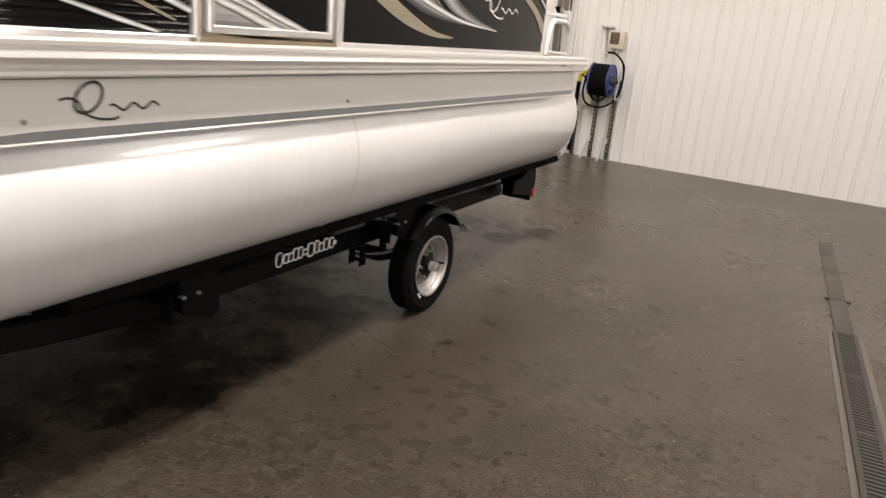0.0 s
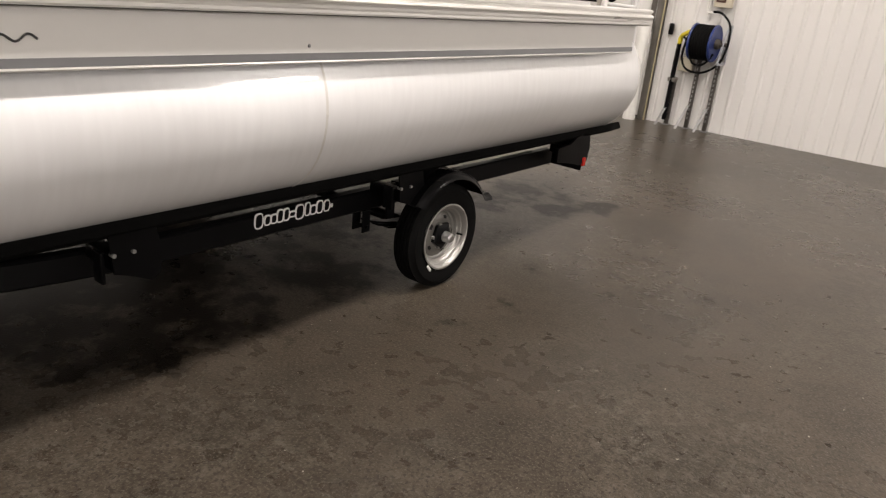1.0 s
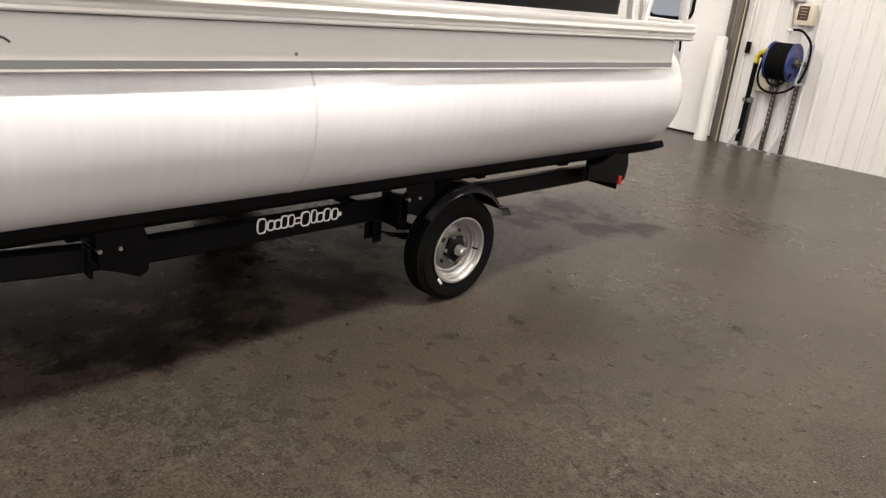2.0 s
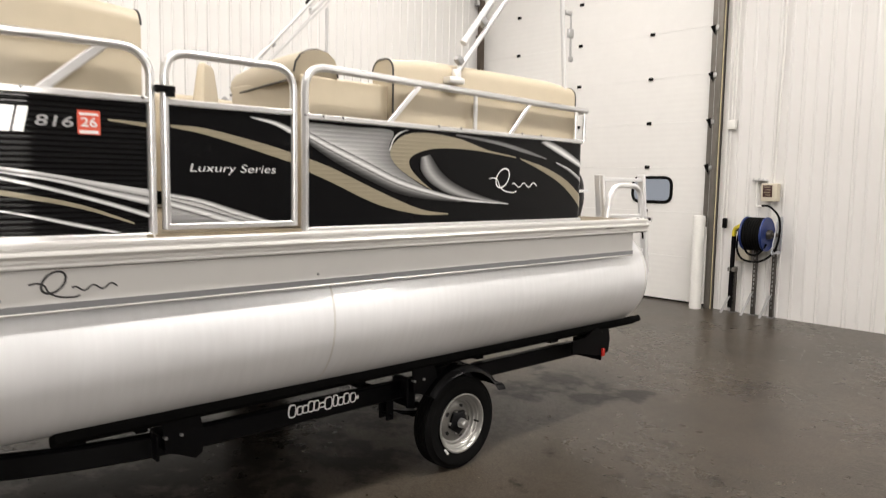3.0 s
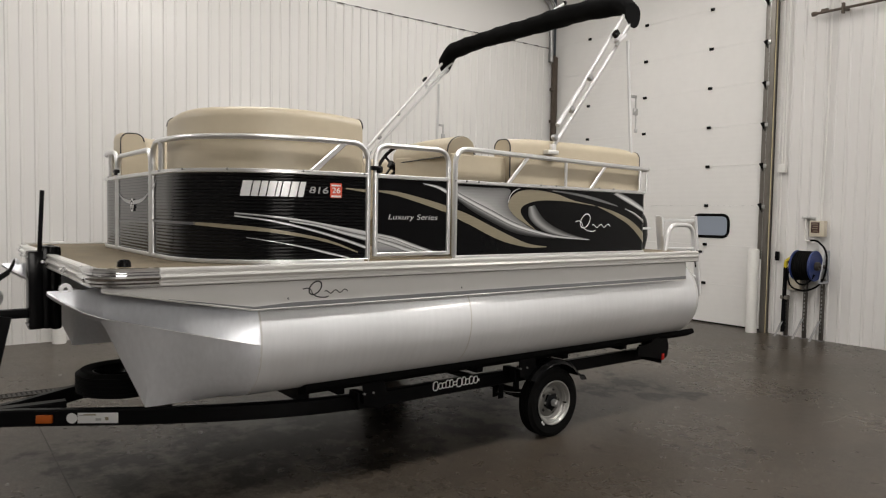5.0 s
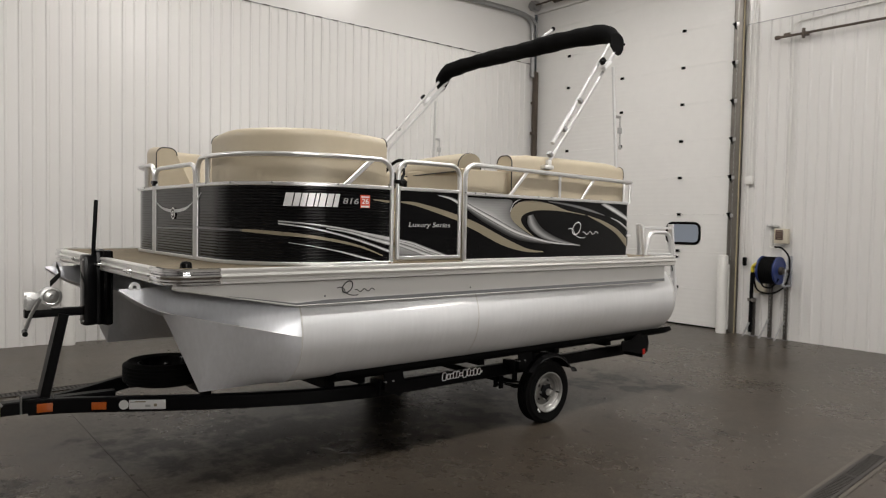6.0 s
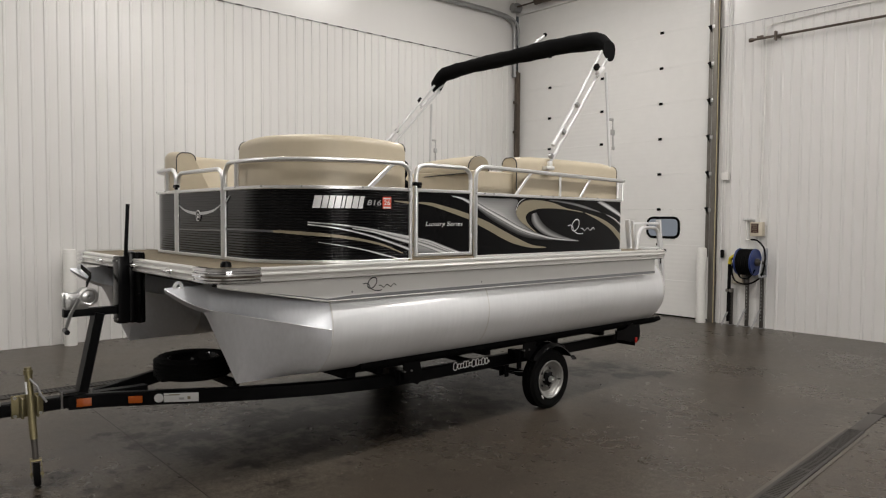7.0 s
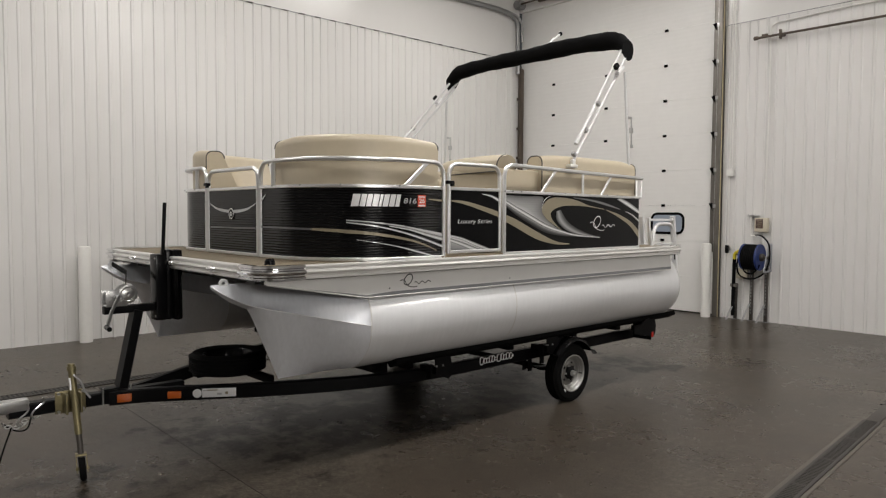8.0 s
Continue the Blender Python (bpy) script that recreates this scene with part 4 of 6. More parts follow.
sweep(bm, [m @ Vector((0.17 * math.cos(a), 0.17 * math.sin(a), 0)) for a in [2 * math.pi * k / 32 for k in range(33)]], ring(0.016, 8), up=m.to_3x3() @ Vector((0, 0, 1)))
for a in (0.5, 2.6, 4.7):
    sweep(bm, [m @ Vector((0.0, 0, -0.03)), m @ Vector((0.165 * math.cos(a), 0.165 * math.sin(a), 0))], rect(0.03, 0.012))
cyl(bm, m @ Vector((0, 0, -0.20)), m @ Vector((0, 0, 0.0)), 0.035)
part("steering_wheel", bm, M["plastic_black"], helm, "black three-spoke steering wheel")

# ---- folded bimini ----
BIM = -2.46


def bimini_mirror(p):
    return (2 * BIM - p[0], *p[1:])


bm = bmesh.new()
rows = []
for k in range(33):
    t = k / 32
    x = -1.315 + t * (2 * BIM + 1.315 * 2 - 0.03)
    e = abs(2 * t - 1)
    zc = 3.195 - 0.055 * e ** 3 - 0.075 * max(0, (e - 0.90) / 0.10) ** 1.5 + 0.004 * math.sin(9 * t)
    yc = 4.10 - 0.02 * e ** 2 + (0.01 if k % 3 else -0.004)
    r = (0.076 + 0.004 * math.sin(5 * t + 1)) * (1 - 0.06 * max(0, (e - 0.93) / 0.07))
    rows.append([bm.verts.new((x, yc + 1.15 * r * math.cos(a), zc + r * math.sin(a) * (0.92 if math.sin(a) > 0 else 1.05 + 0.55 * max(0, (e - 0.94) / 0.06)) + 0.004 * math.sin(23 * t + 3 * a))) for a in [2 * math.pi * j / 18 for j in range(18)]])
for r0, r1 in zip(rows, rows[1:]):
    for j in range(18):
        bm.faces.new((r0[j], r0[(j + 1) % 18], r1[(j + 1) % 18], r1[j]))
bm.faces.new(rows[0]), bm.faces.new(rows[-1])
bimini = part("bimini_boot", bm, M["fabric_black"], boat, "rolled bimini top in a black canvas boot")
for flip in (0, 1):
    f = bimini_mirror if flip else (lambda p: p)
    for y0, z0, y1, z1 in ((3.15, 1.985, 4.085, 2.99), (3.235, 2.165, 4.005, 3.035), (3.86, 2.78, 4.13, 3.06)):
        bm = bmesh.new()
        sweep(bm, [f((-1.215 - 0.09 * (z0 - 1.985), y0, z0)), f((-1.345, y1, z1))], ring(0.0125, 12), up=(1, 0, 0))
        part("bimini_leg", bm, M["bimini_tube"], bimini)
    bm = bmesh.new()
    cyl(bm, f((-1.232, 3.222, 2.15)), f((-1.262, 3.50, 2.466)), 0.0165)
    part("slide_tube", bm, M["bimini_tube"], bimini)
    bm = bmesh.new()
    box(bm, f((-1.205, 3.14, 1.965)), (0.05, 0.10, 0.03), bevel=0.01)
    box(bm, f((-1.21, 3.16, 1.995)), (0.03, 0.04, 0.05), bevel=0.008)
    part("deck_mount", bm, M["trim_white"], bimini)
    bm = bmesh.new()
    box(bm, f((-1.285, 3.90, 2.84)), (0.05, 0.10, 0.022), (38, 0, 0), bevel=0.005)
    part("frame_bracket", bm, M["white_decal"], bimini)
    bm = bmesh.new()
    lathe(bm, [(0.001, 0.02), (0.014, 0.014), (0.018, 0.0), (0.014, -0.014), (0.001, -0.02)], Matrix.Translation(f((-1.25, 4.02, 1.935))), 12)
    part("eye_end", bm, M["chrome"], bimini)
    for fr, s in ((0.06, 0.03), (0.25, 0.035), (0.47, 0.03), (0.80, 0.05)):
        y, z = 3.13 + 0.90 * fr, 2.0 + 1.08 * fr
        bm = bmesh.new()
        box(bm, f((-1.215 - 0.085 * fr, y, z)), (0.034, s, 0.04), (50, 0, 0), bevel=0.006)
        part("clamp", bm, M["grey_metal"] if fr < 0.7 else M["plastic_black"], bimini)
    bm = bmesh.new()
    sweep(bm, [f((-1.25, 4.02, 1.945)), f((-1.30, 4.005, 2.84))], ring(0.0125, 10), up=(1, 0, 0))
    cyl(bm, f((-1.25, 4.02, 1.90)), f((-1.25, 4.02, 1.96)), 0.014)
    part("rear_support", bm, M["bimini_tube"], bimini)
    bm = bmesh.new()
    box(bm, f((-1.278, 4.062, 2.44)), (0.020, 0.055, 0.022), bevel=0.004)
    box(bm, f((-1.276, 4.085, 2.33)), (0.018, 0.042, 0.050), bevel=0.004)
    cyl(bm, f((-1.276, 4.085, 2.43)), f((-1.272, 4.088, 2.20)), 0.006, seg=8)
    box(bm, f((-1.272, 4.090, 2.19)), (0.018, 0.026, 0.030), bevel=0.006)
    part("latch_bracket", bm, M["zinc"], bimini)
bm = bmesh.new()
cyl(bm, (-2.40, 4.10, 3.19), (-2.40, 4.47, 3.445), 0.011)
part("frame_tube_end", bm, M["white_decal"], bimini)
bm = bmesh.new()
bmesh.ops.create_uvsphere(bm, u_segments=12, v_segments=8, radius=0.022, matrix=Matrix.Translation((-2.40, 4.485, 3.455)))
part("end_cap", bm, M["plastic_black"], bimini)

# ---- stern ladder and hoop ----
bm = bmesh.new()
sweep(bm, rounded([(-1.40, 4.675, ZD - 0.01), (-1.40, 4.72, 1.49), (-1.40, 5.05, 1.49), (-1.40, 5.09, 1.22)], 0.10, 7), ring(0.0175, 12), up=(1, 0, 0))
ladder = part("stern_ladder", bm, M["ladder"], boat, "folded aluminium boarding ladder at the stern")
for dx in (0.0, 0.36):
    bm = bmesh.new()
    sweep(bm, [(-1.46 - dx, 5.155, 1.565), (-1.46 - dx, 5.255, 0.88)], rect(0.03, 0.055, 0.008), up=(1, 0, 0))
    part("ladder_rail", bm, M["ladder"], ladder)
    if dx:
        continue
    bm = bmesh.new()
    sweep(bm, [(-1.46 - dx, 4.70, 1.555), (-1.46 - dx, 4.735, ZD - 0.01)], rect(0.022, 0.03, 0.006), up=(1, 0, 0))
    part("ladder_rail", bm, M["ladder"], ladder)
for y, z in ((5.20, 1.26), (5.23, 1.04)):
    bm = bmesh.new()
    box(bm, (-1.64, y, z), (0.36, 0.05, 0.03), bevel=0.008)
    part("rung", bm, M["ladder"], ladder)
bm = bmesh.new()
sweep(bm, [(-1.46, 4.70, 1.53), (-1.46, 5.16, 1.53)], rect(0.024, 0.024), up=(1, 0, 0))
part("top_bar", bm, M["ladder"], ladder)
bm = bmesh.new()
sweep(bm, [(-1.40, 4.69, 1.30), (-1.40, 5.08, 1.29)], rect(0.018, 0.018), up=(1, 0, 0))
part("lower_bar", bm, M["ladder"], ladder)
bm = bmesh.new()
box(bm, (-1.43, 5.17, 1.262), (0.05, 0.13, 0.022), bevel=0.006)
part("strap", bm, M["plastic_black"], ladder)
bm = bmesh.new()
box(bm, (-1.415, 5.215, 1.262), (0.03, 0.02, 0.03), bevel=0.004)
cyl(bm, (-1.425, 5.12, 1.245), (-1.425, 5.13, 1.262), 0.016, seg=12)
part("strap_buckle", bm, M["chrome"], ladder)
bm = bmesh.new()
sweep(bm, rounded([(-1.405, 5.10, 1.262), (-1.39, 5.07, 1.22), (-1.395, 5.10, 1.16), (-1.41, 5.13, 1.13)], 0.04), rect(0.004, 0.012, 0.001), up=(1, 0, 0))
part("strap_tail", bm, M["plastic_black"], ladder)
bm = bmesh.new()
box(bm, (-1.4425, 5.18, 1.41), (0.002, 0.016, 0.075), (8, 0, 0))
part("warning_mark", bm, M["red"], ladder, smooth=False)
# outboard motor: a rounded cowling in slices, with leg and clamp
bm = bmesh.new()
rows = []
for k in range(13):
    f = k / 12
    z = 1.22 + 0.46 * f
    s = (1 - max(0, (f - 0.55) / 0.45) ** 2.2) ** 0.5 if f < 1 else 0.05
    s *= 0.86 + 0.14 * min(1, f / 0.3)
    rows.append([bm.verts.new((CX + 0.17 * s * math.copysign(abs(math.cos(a)) ** 0.7, math.cos(a)), 5.47 - 0.04 * f + 0.29 * s * math.copysign(abs(math.sin(a)) ** 0.7, math.sin(a)), z)) for a in [2 * math.pi * j / 28 for j in range(28)]])
for r0, r1 in zip(rows, rows[1:]):
    for j in range(28):
        bm.faces.new((r0[j], r0[(j + 1) % 28], r1[(j + 1) % 28], r1[j]))
bm.faces.new(rows[0]), bm.faces.new(rows[-1])
motor = part("outboard_motor", bm, M["plastic_black"], boat, "black outboard motor behind the stern")
bm = bmesh.new()
sweep(bm, [(CX, 5.50, 1.23), (CX, 5.52, 0.86), (CX, 5.55, 0.62)], rect(0.10, 0.20, 0.03), up=(0, 1, 0))
box(bm, (CX, 5.62, 0.80), (0.16, 0.34, 0.012), bevel=0.004)
part("leg", bm, M["plastic_black"], motor)
bm = bmesh.new()
box(bm, (CX, 5.10, 1.12), (0.20, 0.74, 0.16), bevel=0.02)
part("clamp_bracket", bm, M["grey_metal"], motor)
bm = bmesh.new()
box(bm, (CX + 0.168, 5.60, 1.44), (0.006, 0.16, 0.022), (0, 0, -4), bevel=0.001)
part("cowl_stripe", bm, M["white_decal"], motor)
bm = bmesh.new()
cushion(bm, (-3.15, 2.80, 1.90), (0.56, 0.12, 0.62), (0, 0, -40), bevel=0.045)
for v in bm.verts:
    f = 1 - 0.66 * max(0, (v.co.z - 1.85) / 0.36) ** 0.9
    v.co.x, v.co.y = -3.15 + (v.co.x + 3.15) * f, 2.80 + (v.co.y - 2.80) * f
part("helm_seat_back", bm, M["vinyl"], boat, "tan vinyl helm seat back narrowing to the top")
bm = bmesh.new()
box(bm, (-3.05, 2.92, 1.56), (0.42, 0.42, 0.14), (0, 0, -40), bevel=0.04)
box(bm, (-3.05, 2.92, 1.39), (0.12, 0.12, 0.24), bevel=0.02)
part("helm_seat", bm, M["vinyl"], boat)
# bow cleats
for x in (-1.73, -2.36, -3.05):
    bm = bmesh.new()
    box(bm, (x, YF - 0.030, 1.247), (0.075, 0.012, 0.03), bevel=0.006)
    cleat = part("bow_cleat", bm, M["chrome"], boat)
    bm = bmesh.new()
    box(bm, (x, YF - 0.0325, 1.247), (0.055, 0.010, 0.018), bevel=0.004)
    part("cleat_recess", bm, M["plastic_black"], cleat)
    bm = bmesh.new()
    cyl(bm, (x - 0.028, YF - 0.045, 1.250), (x + 0.028, YF - 0.045, 1.250), 0.009, seg=10)
    part("cleat_bar", bm, M["chrome"], cleat)
bm = bmesh.new()
lathe(bm, [(0.001, 0.035), (0.02, 0.033), (0.03, 0.022), (0.032, 0.0)], Matrix.Translation((-1.37, 0.555, ZD)), 16)
part("docking_light", bm, M["plastic_black"], boat, "small black navigation light on the foredeck")

# ---- trailer ----
trailer = thing("boat_trailer", (CX, 2.0, 0), "black steel single-axle pontoon boat trailer", "trailer")
RX, RZ = -1.58, 0.411
rail_line = rounded([(RX, 4.62, RZ), (RX, 1.75, RZ - 0.003), (-1.88, 1.00, 0.400), (-2.39, 0.20, 0.392), (-2.445, 0.0, 0.394)], 0.5, 9)
for flip in (0, 1):
    bm = bmesh.new()
    sweep(bm, [mirror(p) if flip else p for p in rail_line], rect(0.055, 0.092, 0.008))
    part("side_rail", bm, M["frame_black"], trailer, "black box-section side rail curving into the tongue")
bm = bmesh.new()
sweep(bm, [(CX, 0.48, 0.396), (CX, -0.56, 0.405)], rect(0.08, 0.078, 0.008))
part("tongue", bm, M["frame_black"], trailer)
for y, z, w in ((1.60, 0.480, 0.075), (1.85, 0.480, 0.05), (2.95, 0.480, 0.06), (3.82, 0.480, 0.06), (4.52, 0.480, 0.08)):
    bm = bmesh.new()
    box(bm, (CX, y, z), (1.60, w, 0.075), bevel=0.006)
    part("cross_member", bm, M["frame_black"], trailer)
for tube_x in (-1.525, 2 * CX + 1.525):
    for side in (-1, 1):
        bm = bmesh.new()
        box(bm, (tube_x + side * 0.150, 3.235, 0.588), (0.092, 3.57, 0.042), (0, -27 * side, 0), bevel=0.010)
        part("bunk", bm, M["carpet_black"], trailer, "carpeted black timber bunk board")
for y in (1.80, 3.02, 4.52):
    for x in (-1.36, 2 * CX + 1.36):
        bm = bmesh.new()
        hang = [(0.02, 0.575), (0.165, 0.575), (0.185, 0.50), (0.172, 0.425), (0.145, 0.408), (0.075, 0.440), (0.03, 0.455)]
        face = bm.faces.new([bm.verts.new((x - 0.004, y + dy, z)) for dy, z in hang])
        for v in bmesh.ops.extrude_face_region(bm, geom=[face])["geom"]:
            if isinstance(v, bmesh.types.BMVert):
                v.co.x += 0.008
        box(bm, (x - 0.09, y + 0.06, 0.478), (0.18, 0.05, 0.05), bevel=0.006)
        box(bm, (x - 0.045, y + 0.01, 0.47), (0.05, 0.012, 0.10), bevel=0.003)
        br = part("bunk_bracket", bm, M["frame_black"], trailer)
        for dy in (-0.05, 0.05):
            bm = bmesh.new()
            cyl(bm, (x - 0.01, y + 0.06 + dy * 0.6, 0.515), (x + 0.012, y + 0.06 + dy * 0.6, 0.515), 0.007, seg=6)
            part("bolt", bm, M["grey_metal"], br)
# axle, springs, wheels, fenders
AY, AZ, TR = 3.355, 0.243, 0.243
bm = bmesh.new()
cyl(bm, (-1.45, AY, AZ), (2 * CX + 1.45, AY, AZ), 0.026)
part("axle", bm, M["frame_black"], trailer)


def tyre_mesh(bm, m, R, rim, w):
    h = w / 2
    prof = [(rim, -h * 0.72), (rim + 0.012, -h * 0.86), ((R + rim) / 2, -h), (R - 0.022, -h * 0.9), (R - 0.006, -h * 0.72)]
    for k in range(5):
        z = h * (-0.62 + 0.31 * k)
        prof += [(R, z - h * 0.10), (R, z + h * 0.10)] + ([(R - 0.007, z + h * 0.12), (R - 0.007, z + h * 0.19)] if k < 4 else [])
    prof += [(R - 0.006, h * 0.72), (R - 0.022, h * 0.9), ((R + rim) / 2 + 0.02, h * 0.99), ((R + rim) / 2, h), (rim + 0.012, h * 0.86), (rim, h * 0.72)]
    return lathe(bm, prof, m, 56)


def wheel(x, side):
    m = Matrix.Translation((x, AY, AZ)) @ pose(0, 0, 0, 0, 90 * side, 0)
    bm = bmesh.new()
    w = part("wheel", tyre_mesh(bm, m, TR, 0.148, 0.122), M["rubber"], trailer, "black trailer tyre on a silver spoked rim")
    bm = bmesh.new()
    lathe(bm, [(0.148, -0.05), (0.140, -0.045), (0.136, 0.0), (0.142, 0.042), (0.150, 0.054), (0.156, 0.057), (0.157, 0.061), (0.150, 0.062), (0.143, 0.056), (0.138, 0.040), (0.131, 0.036), (0.127, 0.026), (0.121, 0.022), (0.116, 0.008), (0.108, 0.004)], m, 48)
    rim = part("rim", bm, M["rim"], w, "silver painted steel rim with stepped rings")
    bm = bmesh.new()
    lathe(bm, [(0.109, 0.003), (0.104, 0.006), (0.096, 0.014), (0.080, 0.021), (0.060, 0.022), (0.050, 0.016), (0.042, 0.014)], m, 48)
    part("rim_disc", bm, M["rim_disc"], rim, "darker grey rim centre disc")
    for k in range(5):
        a = 2 * math.pi * (k + 0.25) / 5
        q = m @ pose(0, 0, 0, 0, 0, math.degrees(a))
        bm = bmesh.new()
        bm.faces.new([bm.verts.new(q @ Vector(p)) for p in ((0.078, -0.010, 0.0235), (0.090, -0.014, 0.0190), (0.094, 0, 0.0172), (0.090, 0.014, 0.0190), (0.078, 0.010, 0.0235))])
        part("rim_slot", bm, M["dark"], rim, smooth=False)
        bm = bmesh.new()
        cyl(bm, q @ Vector((0.046, 0.034, 0.018)), q @ Vector((0.046, 0.034, 0.036)), 0.009, seg=6)
        part("lug_nut", bm, M["zinc"], rim)
    bm = bmesh.new()
    lathe(bm, [(0.067, 0.022), (0.066, 0.036), (0.050, 0.046), (0.022, 0.052)], m, 5)
    part("hub_flange", bm, M["frame_black"], w)
    bm = bmesh.new()
    lathe(bm, [(0.026, 0.036), (0.025, 0.066), (0.022, 0.072), (0.022, 0.086), (0.016, 0.091), (0.001, 0.092)], m, 24)
    part("hub_cap", bm, M["zinc"], w, "bright steel hub cap")
    bm = bmesh.new()
    cyl(bm, m @ Vector((0.02, 0.125, 0.025)), m @ Vector((0.015, 0.118, 0.06)), 0.005, seg=8)
    part("valve", bm, M["rubber"], rim)
    bm = bmesh.new()
    box(bm, m @ pose(0, 0, 0, 0, 0, -40 if side > 0 else 40) @ Vector((0.168, 0.0, 0.0600)), (0.006, 0.012, 0.036), (40, 0, 0), bevel=0.002)
    part("wheel_weight", bm, M["white_decal"], rim)
    bm = bmesh.new()
    sect = [(-0.085, -0.006), (-0.085, 0.0), (-0.06, 0.016), (0.06, 0.016), (0.082, 0.0), (0.088, -0.014), (0.082, -0.010), (0.06, 0.010), (-0.06, 0.010)]
    pts = [(x, AY - 0.282 * math.cos(a), AZ + 0.01 + 0.280 * math.sin(a)) for a in [math.radians(38) + math.radians(112) * k / 20 for k in range(21)]]
    end = pts[-1]
    pts.append((x, end[1] + 0.055, end[2] - 0.004))
    sweep(bm, pts, sect)
    fender = part("fender", bm, M["plastic_black"], trailer, "glossy black plastic round fender")
    bm = bmesh.new()
    box(bm, (x - side * 0.10, AY - 0.0, AZ + 0.235), (0.10, 0.34, 0.02), bevel=0.004)
    box(bm, (x - side * 0.10, AY - 0.22, AZ + 0.17), (0.012, 0.05, 0.16), bevel=0.003)
    part("fender_bracket", bm, M["frame_black"], fender)


wheel(-1.385, 1)
wheel(2 * CX + 1.385, -1)
for x in (-1.56, 2 * CX + 1.56):
    bm = bmesh.new()
    for k in range(3):
        L = 0.30 - 0.07 * k
        sweep(bm, [(x, AY + s * L, 0.30 - 0.012 * k + 0.05 * (abs(s) ** 2) * (L / 0.3) ** 2 - 0.03) for s in [-1 + 0.2 * j for j in range(11)]], rect(0.045, 0.009, 0.001))
    part("leaf_spring", bm, M["frame_black"], trailer)
    for y in (AY - 0.32, AY + 0.32):
        bm = bmesh.new()
        box(bm, (x + 0.03, y, 0.325), (0.008, 0.045, 0.10), bevel=0.003)
        box(bm, (x - 0.03, y, 0.325), (0.008, 0.045, 0.10), bevel=0.003)
        cyl(bm, (x - 0.045, y, 0.30), (x + 0.045, y, 0.30), 0.010, seg=8)
        part("spring_hanger", bm, M["frame_black"], trailer)
# tail lights
for flip in (0, 1):
    f = mirror if flip else (lambda p: p)
    n = -1 if flip else 1
    bm = bmesh.new()
    box(bm, f((-1.43, 4.58, 0.475)), (0.20, 0.012, 0.19), bevel=0.006)
    plate_line = [(4.27, 0.545), (4.40, 0.556), (4.47, 0.590), (4.53, 0.597), (4.565, 0.57), (4.585, 0.51), (4.585, 0.418), (4.52, 0.424), (4.40, 0.45), (4.27, 0.47)]
    face = bm.faces.new([bm.verts.new(f((-1.335, y, z))) for y, z in plate_line])
    side = bmesh.ops.extrude_face_region(bm, geom=[face])["geom"]
    for v in side:
        if isinstance(v, bmesh.types.BMVert):
            v.co.x += 0.014 * n
    tl = part("tail_light_bracket", bm, M["frame_black"], trailer)
    bm = bmesh.new()
    box(bm, f((-1.318, 4.578, 0.437)), (0.014, 0.028, 0.05), bevel=0.004)
    box(bm, f((-1.42, 4.600, 0.46)), (0.16, 0.03, 0.09), bevel=0.006)
    part("tail_light", bm, M["red"], tl, "red tail light lens")
# winch post, bow stop, guide pole
bm = bmesh.new()
sweep(bm, [(CX, 0.02, 0.45), (CX, 0.125, 0.945)], rect(0.055, 0.11, 0.006), up=(1, 0, 0))
post = part("winch_post", bm, M["frame_black"], trailer, "leaning black steel winch post")
SET = 0.06
post.location.y = SET
bm = bmesh.new()
box(bm, (CX, 0.10, 0.955), (0.055, 0.36, 0.05), bevel=0.005)
part("winch_arm", bm, M["frame_black"], post)
bm = bmesh.new()
box(bm, (CX, -0.03, 0.455), (0.10, 0.14, 0.01), bevel=0.002)
part("foot_plate", bm, M["frame_black"], post)
for y in (-0.105, 0.065):
    bm = bmesh.new()
    cyl(bm, (CX + 0.047, y, 0.365), (CX + 0.047, y, 0.47), 0.006, seg=8)
    part("u_bolt", bm, M["zinc"], post)
bm = bmesh.new()
for dx, dy, w in ((0.0, 0.0, 0.13), (0.085, 0.035, 0.06), (-0.085, 0.035, 0.06)):
    box(bm, (CX + dx, 0.325 + dy, 1.10), (w, 0.05, 0.47), (0, 0, 25 * (1 if dx > 0 else -1 if dx < 0 else 0)), bevel=0.02)
box(bm, (CX, 0.27, 1.085), (0.11, 0.075, 0.44), bevel=0.014)
pad = part("bow_stop_pad", bm, M["plastic_black"], trailer, "black moulded bow stop pad")
pad.location.y = SET
for dz in (-0.19, 0.19):
    for dx in (0.05, -0.05):
        bm = bmesh.new()
        bmesh.ops.create_uvsphere(bm, u_segments=8, v_segments=6, radius=0.008, matrix=Matrix.Translation((CX + dx * 0.8, 0.234, 1.085 + dz)))
        part("bolt", bm, M["zinc"], pad)
bm = bmesh.new()
cyl(bm, (CX + 0.02, 0.29 + SET, 1.24), (CX + 0.02, 0.31 + SET, 1.645), 0.012)
part("guide_pole", bm, M["plastic_black"], trailer)
bm = bmesh.new()
for dx in (-0.045, 0.045):
    box(bm, (CX + dx, -0.01, 1.03), (0.006, 0.13, 0.10), bevel=0.002)
box(bm, (CX, -0.01, 0.985), (0.09, 0.13, 0.008), bevel=0.002)
cyl(bm, (CX - 0.06, -0.01, 1.045), (CX + 0.085, -0.01, 1.045), 0.010)
box(bm, (CX, -0.05, 1.04), (0.088, 0.03, 0.06), bevel=0.004)
winch = part("winch", bm, M["zinc"], post, "zinc-plated hand winch with a yellow crank")
bm = bmesh.new()
